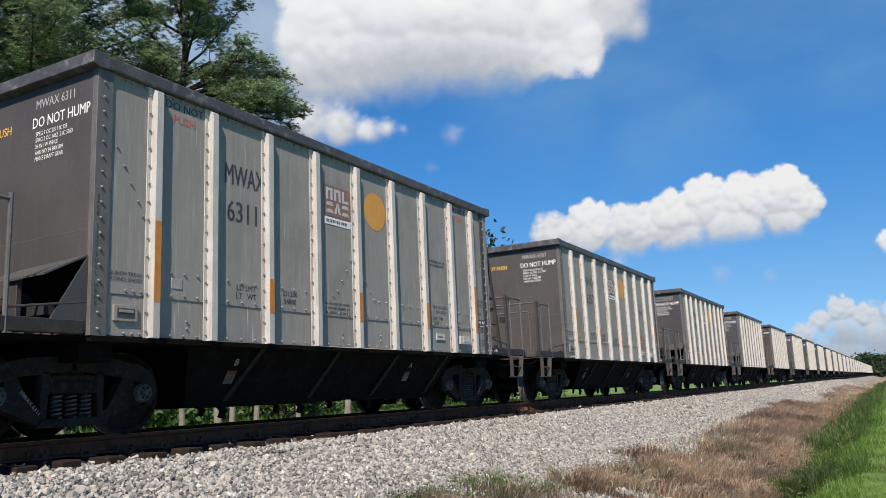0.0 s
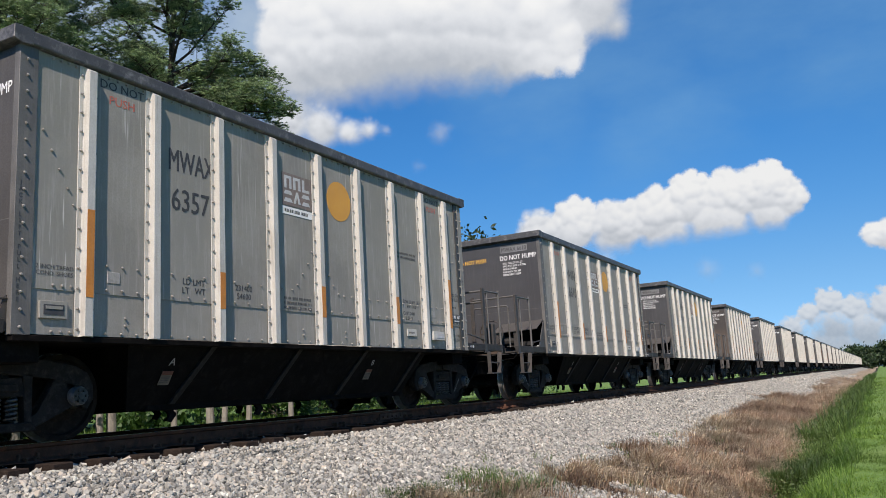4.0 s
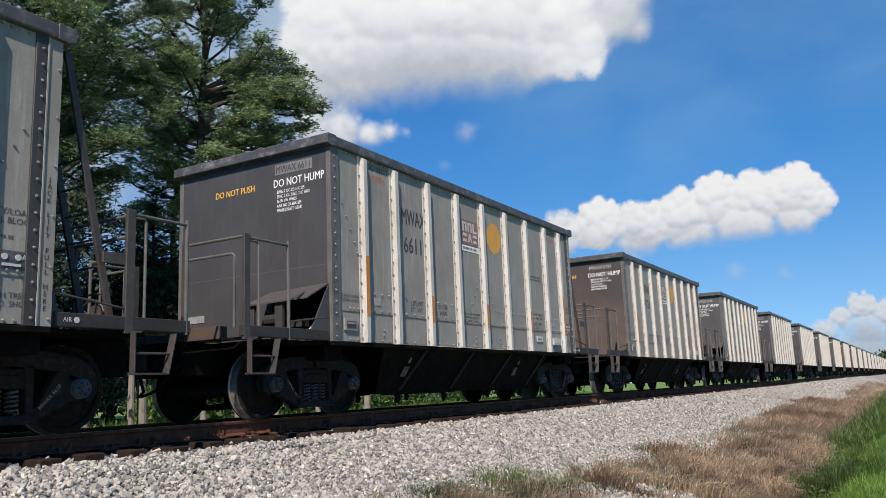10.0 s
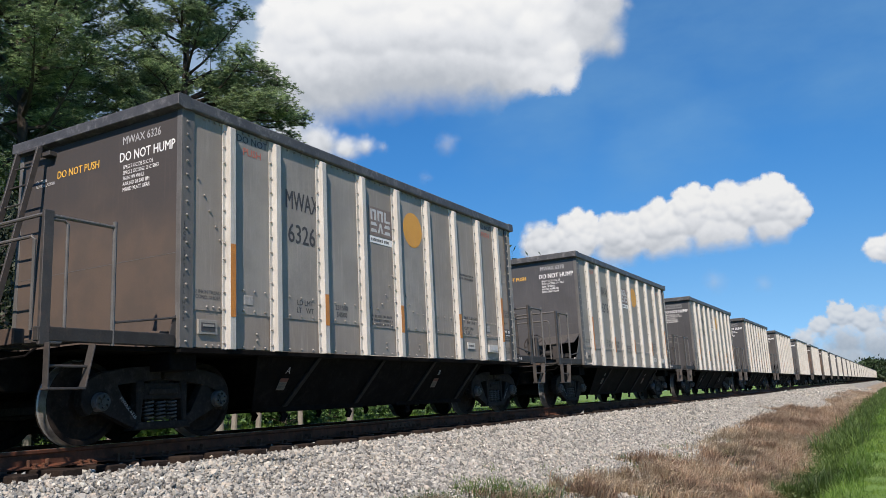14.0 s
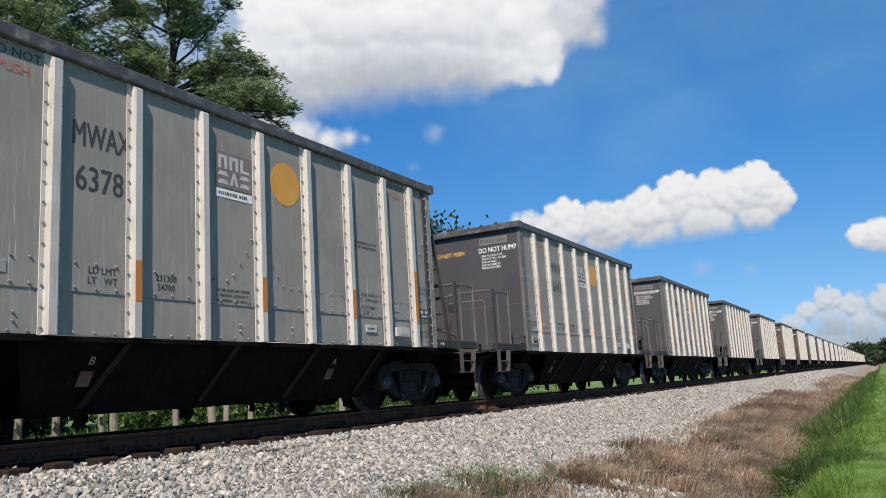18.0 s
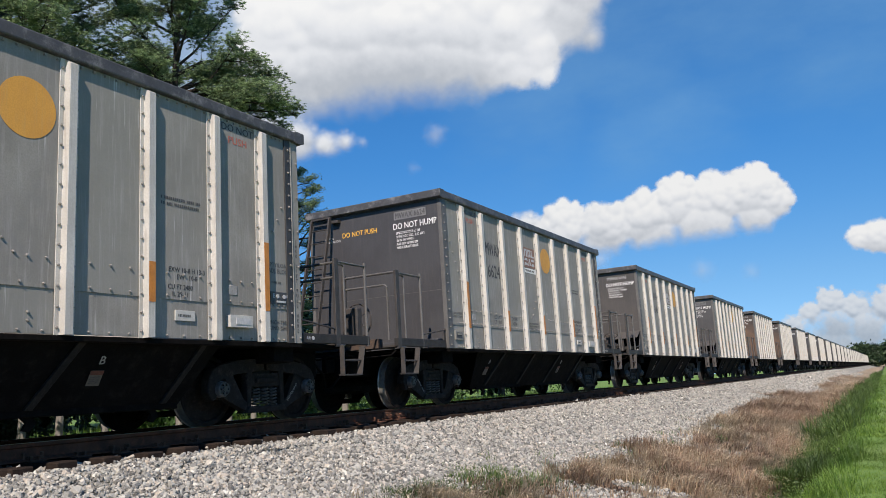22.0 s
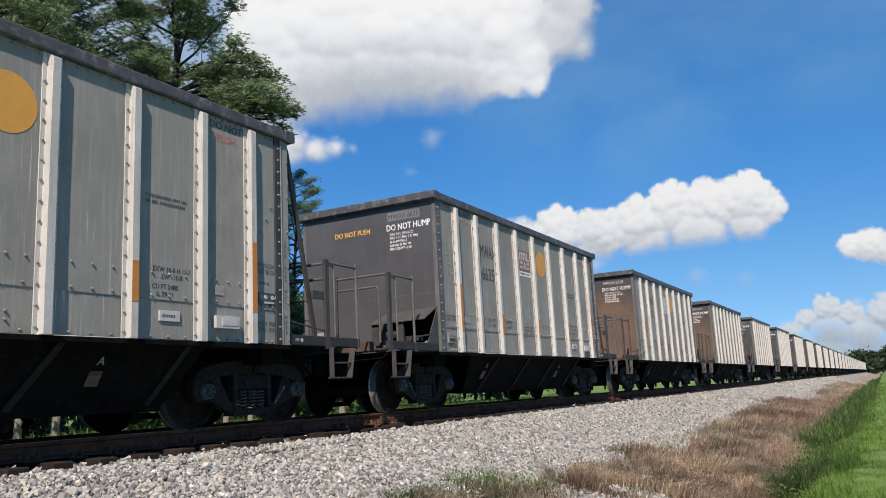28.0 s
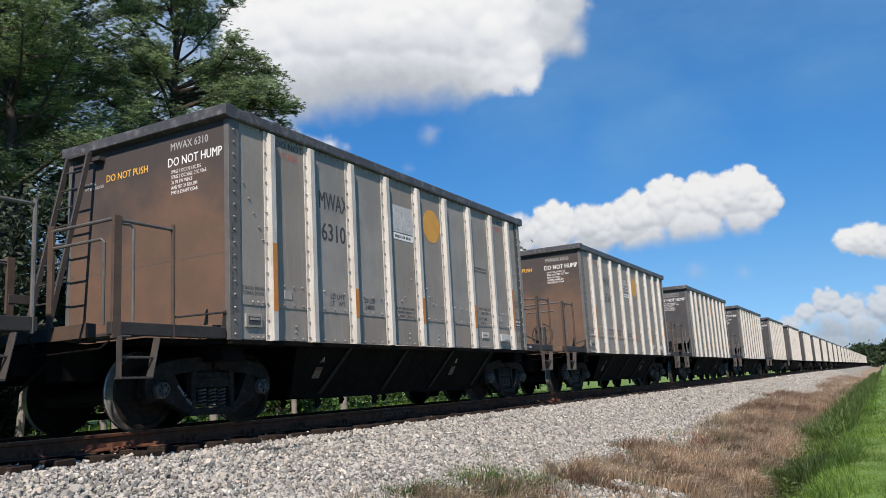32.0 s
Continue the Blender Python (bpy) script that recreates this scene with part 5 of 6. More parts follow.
# ---- clouds: far backdrop ----
def cloud_material(name, grain, lo, hi, bright, thick=1.0, ragged=0.5, grey=(0.44, 0.50, 0.60), hue=(1, 1, 1), stretch=(1, 1, 1)):
    """Cloud seen from far: body is the depth inside its edge, lit the light on its billows, soft how far the edge fades."""
    m = bpy.data.materials.new(name)
    m.use_nodes = True
    nt = m.node_tree
    nt.nodes.clear()
    out, em = nt.nodes.new("ShaderNodeOutputMaterial"), nt.nodes.new("ShaderNodeEmission")
    tr, mx = nt.nodes.new("ShaderNodeBsdfTransparent"), nt.nodes.new("ShaderNodeMixShader")
    body, lit, soft = [nt.nodes.new("ShaderNodeAttribute") for _ in range(3)]
    body.attribute_name, lit.attribute_name, soft.attribute_name = "body", "lit", "soft"
    v = coords(nt, stretch)
    n = noisy(nt, v, grain, 8, 0.58)
    ma = nt.nodes.new("ShaderNodeMath")
    ma.operation, ma.inputs[1].default_value = "MULTIPLY_ADD", ragged
    nt.links.new(n, ma.inputs[0])
    nt.links.new(body.outputs["Fac"], ma.inputs[2])
    alpha = ramp(nt, ma.outputs[0], lo, hi, 0.0, thick)
    edge = nt.nodes.new("ShaderNodeMath")
    edge.operation, edge.inputs[1].default_value, edge.inputs[2].default_value = "MULTIPLY_ADD", 1.5, hi
    nt.links.new(soft.outputs["Fac"], edge.inputs[0])
    nt.links.new(edge.outputs[0], alpha.node.inputs[2])
    fine = noisy(nt, v, grain * 1.7, 6, 0.55)
    tone = nt.nodes.new("ShaderNodeMath")
    tone.operation, tone.inputs[1].default_value = "MULTIPLY_ADD", 0.22
    nt.links.new(fine, tone.inputs[0])
    nt.links.new(lit.outputs["Fac"], tone.inputs[2])
    col = nt.nodes.new("ShaderNodeValToRGB")
    nt.links.new(tone.outputs[0], col.inputs[0])
    e = col.color_ramp.elements
    e[0].position, e[0].color = 0.12, (*grey, 1)
    e[1].position, e[1].color = 1.0, (1.0, 1.0, 1.0, 1)
    for pos, c in ((0.45, tuple(0.6 * g + 0.27 for g in grey)), (0.75, (0.84, 0.86, 0.90))):
        k = e.new(pos)
        k.color = (*c, 1)
    nt.links.new(mix_rgb(nt, 1.0, col.outputs[0], hue, "MULTIPLY"), em.inputs["Color"])
    em.inputs["Strength"].default_value = bright
    nt.links.new(alpha, mx.inputs[0])
    nt.links.new(tr.outputs[0], mx.inputs[1])
    nt.links.new(em.outputs[0], mx.inputs[2])
    nt.links.new(mx.outputs[0], out.inputs["Surface"])
    return m


M["cloud"] = cloud_material("cumulus", 0.012, 0.30, 0.66, 0.70, 1.0, 0.72)
M["heap"] = cloud_material("crisp_cumulus", 0.024, 0.16, 0.34, 0.66, 1.0, 0.44, (0.50, 0.56, 0.66))
M["tower"] = cloud_material("broken_cumulus", 0.032, 0.42, 0.66, 0.56, 0.85, 0.9)
M["wisp"] = cloud_material("thin_cloud", 0.04, 0.10, 0.9, 0.66, 0.6, 0.5)
M["veil"] = cloud_material("high_veil", 0.0045, 0.70, 2.0, 0.62, 0.46, 1.5, (0.6, 0.7, 0.8), (0.42, 0.74, 1.0), (0.45, 1, 1))
M["haze"] = cloud_material("pale_haze", 0.006, 0.2, 1.8, 0.60, 0.75, 1.0, (0.6, 0.7, 0.82), (0.80, 0.92, 1.0))
FAR = 2500.0
drifting = []


def cloud(name, label, azimuth, height, puffs, material, drift, margin=120, far=FAR, billows=22, seed=0, step=5.0, depth=80.0, meld=9.0, floor=None, crag=0.44, blur=3, fade=0.9):
    """A cloud far off, facing the line: puffs are (across, up, radius, brightness), each with smaller billows on its surface;
    drift is metres across and up in the whole clip."""
    rng = np.random.default_rng(seed + 11)
    p = np.array(puffs, float)
    x0, x1 = (p[:, 0] - p[:, 2]).min() - margin, (p[:, 0] + p[:, 2]).max() + margin
    y0, y1 = (p[:, 1] - p[:, 2]).min() - margin, (p[:, 1] + p[:, 2]).max() + margin
    gx, gy = np.meshgrid(np.linspace(x0, x1, int((x1 - x0) / step)), np.linspace(y0, y1, int((y1 - y0) / step)), indexing="ij")
    balls = [(x, y, 0.0, r, b, 1.0) for x, y, r, b in p]
    for x, y, r, b in p:
        for k in range(billows if b > 0.72 else 0):
            d = rng.normal(size=3)
            d[1], d[2] = abs(d[1]) * 0.9 - 0.25, abs(d[2])
            d /= np.linalg.norm(d)
            rr = r * rng.uniform(0.12, 0.36)
            c = d * (r - rr * 0.45)
            balls.append((x + c[0], y + c[1], c[2], rr, b, 0.0))
    deep = np.full(gx.shape, -1e3)
    body = np.full(gx.shape, -400.0)
    glow = np.zeros(gx.shape)
    base = np.zeros(gx.shape)
    wsum = np.full(gx.shape, 1e-6)
    joined = np.full(gx.shape, 1e-6)
    sun_way = np.array((0.12, 0.80, 0.59))
    for x, y, z, r, b, main in balls:
        dx, dy = (gx - x) / r, (gy - y) / r
        d2 = dx * dx + dy * dy
        inside = (1 - np.sqrt(d2)) * r
        if main:
            joined += np.exp(np.clip(inside, -300, 250) / meld)
            body = np.maximum(body, meld * np.log(joined))
        else:
            body = np.maximum(body, inside)
        dz = np.sqrt(np.clip(1 - d2, 0, 1))
        top = np.where(d2 < 1, z + dz * r, -1e3)
        shade = dx * sun_way[0] + dy * sun_way[1] + dz * sun_way[2]
        over = top > deep
        glow = np.where(over, shade, glow)
        deep = np.where(over, top, deep)
        if main:
            w = np.exp(-1.7 * np.minimum(d2, 9.0))
            base += w * b
            wsum += w
    base = base / wsum
    if floor is not None:
        body = np.minimum(body, (gy - floor[0] - floor[1] * gx) * fade)
    for _ in range(blur):
        glow = (glow + np.roll(glow, 1, 0) + np.roll(glow, -1, 0) + np.roll(glow, 1, 1) + np.roll(glow, -1, 1)) / 5
    soft = np.clip(1.25 - 1.35 * base, 0, 1)
    lit = 0.98 * base - 0.27 + crag * (glow - 0.30) * np.clip(base * 1.5 - 0.5, 0, 1)
    n, k = gx.shape
    i = np.arange(n * k).reshape(n, k)
    a, b, c, e = i[:-1, :-1].ravel(), i[1:, :-1].ravel(), i[1:, 1:].ravel(), i[:-1, 1:].ravel()
    me = many(name, np.stack([gx, gy, 0 * gx], -1).reshape(-1, 3), np.concatenate([np.stack([a, b, c], 1), np.stack([a, c, e], 1)]), material)
    for key, val in (("body", np.clip(body / depth, -1.0, 1.6)), ("lit", lit), ("soft", soft)):
        at = me.attributes.new(key, "FLOAT", "POINT")
        at.data.foreach_set("value", val.ravel().astype(np.float32))
    ob = tagged(new(name, me), label, "cloud", kind="structure")
    az, el = radians(azimuth), radians(height)
    way = Vector((-math.sin(az) * math.cos(el), math.cos(az) * math.cos(el), math.sin(el)))
    eye = Vector((8.5, 0, 0.3))
    m = look(eye + way * far, eye + way * (far + 100))
    ob.matrix_world = m
    ob.visible_shadow = False
    drifting.append((ob, m, drift))
    return ob


cloud("backdrop_cloud", "large white cumulus cloud with a soft grey base", 28.44, 23.34, [(-357, 165, 137, 1.05), (-184, 220, 180, 1.12), (-12, 230, 190, 1.15), (158, 225, 200, 1.15), (310, 165, 160, 1.05), (-440, 85, 80, 0.95), (392, 62, 92, 1.0), (372, -4, 56, 1.0), (436, -36, 30, 1.0), (505, 130, 95, 0.72), (575, 75, 52, 0.68), (540, 190, 90, 0.74), (-340, 30, 115, 0.82), (-210, 15, 130, 0.66), (-50, 5, 140, 0.58), (120, 10, 140, 0.62), (270, 20, 105, 0.78), (-150, -50, 95, 0.50), (20, -55, 90, 0.48), (-290, -40, 95, 0.60), (180, -40, 80, 0.55), (-440, -20, 95, 0.66), (-400, -95, 95, 0.52)], M["cloud"], (-165, -62), seed=1, meld=22.0, billows=40, crag=0.26, blur=7, floor=(-135, 0.07), fade=0.62)
cloud("backdrop_cloud", "low white puffs under the large cloud", 28.44, 23.34, [(-450, -165, 85, 0.74), (-360, -185, 80, 0.76), (-270, -205, 52, 0.80), (-200, -200, 34, 0.84), (-150, -205, 22, 0.8)], M["cloud"], (-165, -62), seed=6, far=2540)
cloud("backdrop_cloud", "long bright cumulus cloud", 11.30, 10.98, [(-422, -2, 72, 0.82), (-305, 12, 80, 0.95), (-178, -10, 84, 0.9), (-59, 2, 86, 0.95), (43, 42, 80, 1.0), (154, 36, 82, 1.0), (256, 47, 80, 1.0), (298, 17, 62, 0.95), (114, -41, 92, 0.66), (-32, -50, 76, 0.6), (-200, -52, 66, 0.58), (256, -25, 64, 0.70)], M["heap"], (-95, -12), billows=46, seed=2, step=3.5, floor=(-92, 0.05))
cloud("backdrop_cloud", "towering white cloud low over the horizon", 2.0, 2.75, [(-17, 65, 46, 1.0), (-78, 36, 36, 0.95), (-128, -5, 46, 0.85), (49, 34, 48, 0.95), (-14, -23, 70, 0.62), (74, -38, 74, 0.62), (-105, -52, 44, 0.6), (-184, -33, 30, 0.7), (144, 33, 66, 0.9), (229, -21, 72, 0.72), (150, -90, 80, 0.5), (-20, -95, 90, 0.5), (-225, -62, 34, 0.62), (-268, -80, 26, 0.56), (-150, -85, 62, 0.5), (-60, -55, 60, 0.62), (10, -60, 60, 0.6), (72, 78, 17, 0.8)], M["tower"], (-25, -3), far=2700, billows=34, seed=3, step=3.0, depth=60.0, crag=0.55)
cloud("backdrop_cloud", "small white cloud", -1.88, 7.96, [(-51, 7, 35, 1.0), (-4, 6, 47, 0.95), (53, -13, 51, 0.85)], M["heap"], (-95, -12), seed=4, step=3.0)
cloud("backdrop_cloud", "scattered small puffs of cloud", 15.11, 9.62, [(-644, 317, 19, 0.8), (-58, -49, 29, 0.9), (250, -112, 38, 0.7), (391, -130, 28, 0.7), (-560, 420, 40, 0.8)], M["wisp"], (-60, -10), far=2600, seed=5)
cloud("backdrop_cloud", "pale haze of cloud behind the pines", 50.0, 22.0, [(-420, -60, 420, 0.8), (-100, 120, 420, 0.8), (180, -120, 380, 0.8), (360, 160, 300, 0.8), (-300, -330, 380, 0.8), (200, -380, 350, 0.8)], M["haze"], (-60, -12), far=2800, billows=0, step=20.0, depth=200.0, meld=40.0)
cloud("backdrop_cloud", "thin veils of high cloud", 8.0, 20.0, [(-620, 60, 420, 0.7), (-250, 200, 460, 0.7), (150, 260, 460, 0.7), (-200, -120, 380, 0.7), (420, 120, 430, 0.7), (620, 330, 400, 0.7)], M["veil"], (-60, -12), far=2900, billows=0, step=20.0, depth=330.0)


# ---- trees ----
def tuft(rng, blades, length, width):
    """A tuft of needles: narrow blades that stand out on all sides from one twig."""
    v, f = [], []
    for b in range(blades):
        d = rng.normal(size=3)
        d /= np.linalg.norm(d)
        d[2] = abs(d[2]) * 0.7 - 0.12
        side = np.cross(d, rng.normal(size=3))
        side *= width / np.linalg.norm(side)
        tip = d * length * rng.uniform(0.7, 1.1)
        v += [side, tip, -side]
        f += [(3 * b, 3 * b + 1, 3 * b + 2)]
    return np.array(v), np.array(f)


def spread_copies(shapes, places, turns, sizes, pick):
    vs, fs, n = [], [], 0
    for i in range(len(places)):
        v, f = shapes[pick[i]]
        c, s = math.cos(turns[i]), math.sin(turns[i])
        r = np.array(((c, -s, 0), (s, c, 0), (0, 0, 1)))
        vs.append(v @ r.T * sizes[i] + places[i])
        fs.append(f + n)
        n += len(v)
    return np.concatenate(vs), np.concatenate(fs)


def pine_meshes(seed, height, bare, reach, tufts, count_of=12, big=1.0, lean=0.0, sprays=(), boughs=64, crown_tip=0.35):
    """Trunk and limbs in one mesh, the needle crown in another. Needles stand in dense flat pads along the outer boughs;
    sprays are single long limbs as (height share, bearing, length)."""
    rng = np.random.default_rng(seed)
    bm = bmesh.new()
    spine = [Vector((lean * (k / 10) ** 1.5 * height * 0.1 + 0.18 * math.sin(k * 1.1 + seed), 0.15 * math.sin(k * 0.9 + seed * 2), height * k / 10)) for k in range(11)]
    pipe(bm, spine, [0.25 * (1 - k / 11) ** 0.8 + 0.03 for k in range(11)], 10)
    limbs = []
    for b in range(boughs):
        q = bare + (1 - bare) * (b + rng.uniform(0, 1)) / boughs
        up = (q - bare) / (1 - bare)
        length = reach * (crown_tip + (1.15 - crown_tip) * math.sin(math.pi * min(0.25 + up * 0.75, 1.0))) * rng.uniform(0.5, 1.1)
        limbs.append((q, b * 2.4 + rng.uniform(-0.5, 0.5), length, rng.uniform(-0.15, 0.75) + 0.3 * up))
    limbs += [(q, radians(az), length, 0.05) for q, az, length in sprays]
    pads = []
    for b, (q, az, length, rise) in enumerate(limbs):
        k = min(int(q * 10), 9)
        root = spine[k].lerp(spine[k + 1], min(q * 10 - k, 1.0))
        d = Vector((math.cos(az), math.sin(az), rise))
        side = Vector((-math.sin(az), math.cos(az), 0))
        bow = rng.uniform(-0.25, 0.25)
        pts = [root + d * length * t + side * bow * length * t * t + Vector((0, 0, 0.07 * length * math.sin(t * 5 + b))) for t in (0, 0.3, 0.55, 0.8, 1.0)]
        thick = 0.018 * length
        pipe(bm, pts, [thick + 0.025, thick * 0.8 + 0.015, thick * 0.5 + 0.012, 0.018, 0.009], 6)
        twigs = 6 + int(length * 2.0)
        for s in range(twigs):
            t = 0.24 + 0.76 * (s + rng.uniform(0, 1)) / twigs
            i = min(int(t / 0.27), 3)
            p = pts[i].lerp(pts[i + 1], min(max(t / 0.27 - i, 0), 1))
            out = side * (1 if s % 2 else -1) * rng.uniform(0.3, 1.0) + d * rng.uniform(0.1, 0.7) + Vector((0, 0, rng.uniform(-0.1, 0.45)))
            tip = p + out * rng.uniform(0.5, 1.0) * (0.35 + 0.16 * length * (1.2 - t))
            pipe(bm, [p, (p + tip) / 2 + Vector((0, 0, 0.05)), tip], [0.02, 0.014, 0.007], 5)
            pads.append((tip, rng.uniform(0.38, 0.74)))
    share = max(tufts // len(pads), 4)
    places = []
    for tip, rc in pads:
        n = int(share * (rc / 0.5) ** 2)
        d = rng.normal(size=(n, 3))
        d /= np.linalg.norm(d, axis=1, keepdims=True)
        d[:, 2] = np.where(d[:, 2] < -0.3, -d[:, 2], d[:, 2])
        places.extend(np.array(tip) + d * np.where(rng.uniform(0, 1, (n, 1)) < 0.3, rng.uniform(0.1, 0.5, (n, 1)), rng.uniform(0.65, 1.05, (n, 1))) * np.array((rc, rc, rc * 0.85)))
    shapes = [tuft(rng, count_of, 0.17 * big, 0.0125 * big) for _ in range(7)]
    places = np.array(places)
    n = len(places)
    v, f = spread_copies(shapes, places, rng.uniform(0, 6.28, n), rng.uniform(0.7, 1.3, n), rng.integers(0, 7, n))
    return mesh_of("trunk", bm, M["bark"], smooth=True), many("crown", v, f, M["needles"])


PINES = [pine_meshes(seed + 3, *args, **more) for seed, (args, more) in enumerate((
    ((25, 0.34, 4.4, 19000), {"count_of": 16, "boughs": 60}),
    ((27.0, 0.38, 4.3, 33000), {"count_of": 16, "boughs": 62, "sprays": ((0.545, 28, 6.6), (0.57, 16, 6.2), (0.58, 42, 6.0), (0.50, 22, 4.4), (0.52, 50, 5.6), (0.612, 24, 5.7), (0.63, 40, 5.2), (0.65, 14, 4.9), (0.60, 8, 5.4)), "lean": 0.3}),
    ((24.0, 0.28, 4.2, 17000), {"count_of": 16, "boughs": 56}),
    ((26, 0.30, 4.6, 19000), {"count_of": 16, "boughs": 60}),
    ((21, 0.08, 3.2, 3200), {"count_of": 14, "big": 1.9})))]


def pine(kind, x, y, turn, size, shaded=False):
    tree = thing("pine_tree", "tall pine with bare lower trunk and dark needle clumps", "tree", (x, y, float(ground_z(x)) - 0.1), "pines beside the line")
    t = Matrix.Rotation(radians(turn), 4, "Z") @ Matrix.Diagonal((size, size, size, 1))
    put("trunk", PINES[kind][0], tree, label="rough brown trunk with limbs", turn=t)
    crown = put("crown", PINES[kind][1], tree, label="clumps of dark green needles", turn=t)
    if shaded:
        recoat(crown, M["needles_shaded"])


for row in ((1, -20.5, 26.5, 0, 0.98), (3, -24, 33.8, 20, 0.72), (2, -20.7, 36.2, 40, 0.585), (0, -20, 18.0, 60, 1.0), (2, -22, 14.0, 200, 1.0), (1, -26, 23.0, 300, 0.95), (2, -20, 10.0, 15, 1.1), (0, -27, 31.0, 250, 0.85), (0, -24.5, 38.0, 75, 0.5)):
    pine(*row)
# pines at the back, with the needles that have shade in their colour
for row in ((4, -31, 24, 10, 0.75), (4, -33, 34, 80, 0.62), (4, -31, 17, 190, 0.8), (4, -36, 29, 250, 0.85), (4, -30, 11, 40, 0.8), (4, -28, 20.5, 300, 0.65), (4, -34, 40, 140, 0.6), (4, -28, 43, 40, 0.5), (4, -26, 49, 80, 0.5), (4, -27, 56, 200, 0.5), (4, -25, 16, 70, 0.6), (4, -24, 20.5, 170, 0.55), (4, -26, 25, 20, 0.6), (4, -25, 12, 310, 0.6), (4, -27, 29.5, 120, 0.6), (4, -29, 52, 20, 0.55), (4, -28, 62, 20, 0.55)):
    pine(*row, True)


def leaf_cluster(rng, count, size, spread_xyz):
    v, f = [], []
    c = rng.normal(0, 1, (count, 3)) * np.array(spread_xyz)
    for i, p in enumerate(c):
        a = rng.normal(size=3)
        a *= size / np.linalg.norm(a)
        b = np.cross(a, rng.normal(size=3))
        b *= size * 0.5 / max(np.linalg.norm(b), 1e-6)
        v += [p - a, p + b, p + a, p - b]
        f += [(4 * i, 4 * i + 1, 4 * i + 2), (4 * i, 4 * i + 2, 4 * i + 3)]
    return np.array(v), np.array(f)


def broadleaf(name, label, x, y, height, width, seed, clumps, leaf, category="tree", coat="leaves", lowest=0.08):
    """A leafy tree or bush: tapered stems and a ragged crown of leaf clumps."""
    rng = np.random.default_rng(seed)
    tree = thing(name, label, category, (x, y, float(ground_z(x)) - 0.05), "trees and bushes round the field")
    bm = bmesh.new()
    pipe(bm, [(0, 0, 0), (0.1, 0.05, height * 0.3), (0.0, 0.1, height * 0.75)], [height * 0.025 + 0.02, height * 0.018 + 0.015, 0.02], 7)
    centres = []
    for i in range(9):
        a, q = rng.uniform(0, 6.28), rng.uniform(0.25, 0.95)
        e = Vector((math.cos(a) * width * 0.5 * rng.uniform(0.4, 1) * math.sin(math.pi * (0.2 + 0.7 * q)), math.sin(a) * width * 0.5 * rng.uniform(0.4, 1), height * q))
        pipe(bm, [(0, 0.05, height * q * 0.5), tuple(e * 0.6 + Vector((0, 0, height * q * 0.2))), tuple(e)], [height * 0.01 + 0.01, height * 0.006 + 0.008, 0.01], 5)
        centres.append(e)
    part("trunk", bm, M["bark"], tree, smooth=True)
    shapes = [leaf_cluster(rng, 26, leaf, (width * 0.07, width * 0.07, width * 0.05)) for _ in range(3)]
    pl = np.array([np.array(centres[rng.integers(0, 9)]) + rng.normal(0, 1, 3) * np.array((width, width, height * 0.6)) * 0.13 for _ in range(clumps)])
    pl[:, 2] = np.clip(pl[:, 2], height * lowest, None)
    v, f = spread_copies(shapes, pl, rng.uniform(0, 6.28, clumps), rng.uniform(0.7, 1.3, clumps), rng.integers(0, 3, clumps))
    put("crown", many("crown", v, f, M[coat]), tree, label="ragged green leaves")


for i, (x, y, h, w) in enumerate(((-22, 66, 13, 11), (-24, 60, 14, 11), (-26, 72, 12, 11))):
    broadleaf("broadleaf_tree", "green leafy tree beyond the train", x, y, h, w, 40 + i, 620, 0.24, coat="leaves_far")
for i, (x, y, h, w) in enumerate(((-17, 30, 2.2, 4.5), (-19, 36, 2.6, 5), (-21, 44, 2.4, 5.5), (-18, 24, 1.6, 3.5), (-22, 52, 3, 6), (-15, 21, 1.3, 3), (-24, 62, 3, 6), (-21, 15, 2.0, 4), (-23, 72, 3.2, 7))):
    broadleaf("bush", "dark green leafy bush in the field", x, y, h, w, 60 + i, 140, 0.13, "bush")
for i in range(14):
    r = random.Random(80 + i)
    broadleaf("far_tree", "distant green tree on the horizon", 5 + i * 9 + r.uniform(-3, 3), 400 + r.uniform(-15, 40), r.uniform(9, 13), r.uniform(11, 16), 80 + i, 320, 0.6, coat="leaves_far")

for i in range(8):
    r = random.Random(160 + i)
    broadleaf("bush", "dense bush behind the wooden posts, shade painted into its leaves", -9.6 + r.uniform(-0.6, 0.6), 2.5 + i * 1.4, r.uniform(2.6, 3.4), r.uniform(2.8, 3.4), 160 + i, 420, 0.06, "bush", "leaves_deep_shade")
for i in range(6):
    r = random.Random(180 + i)
    broadleaf("understorey_tree", "low leafy tree shading the posts, shade painted into its leaves", -7.4 + r.uniform(-0.5, 0.4), -2.2 + i * 2.0, r.uniform(5.4, 6.6), r.uniform(4.6, 5.6), 180 + i, 800, 0.065, "tree", "leaves_shade", 0.42)
for i in range(16):
    r = random.Random(120 + i)
    broadleaf("bush", "shaded leafy undergrowth below the pines", -30 + r.uniform(-4, 3), 4 + i * 4.2, r.uniform(7.0, 10), r.uniform(6.5, 8.5), 120 + i, 300, 0.2, "bush", "leaves_deep_shade")

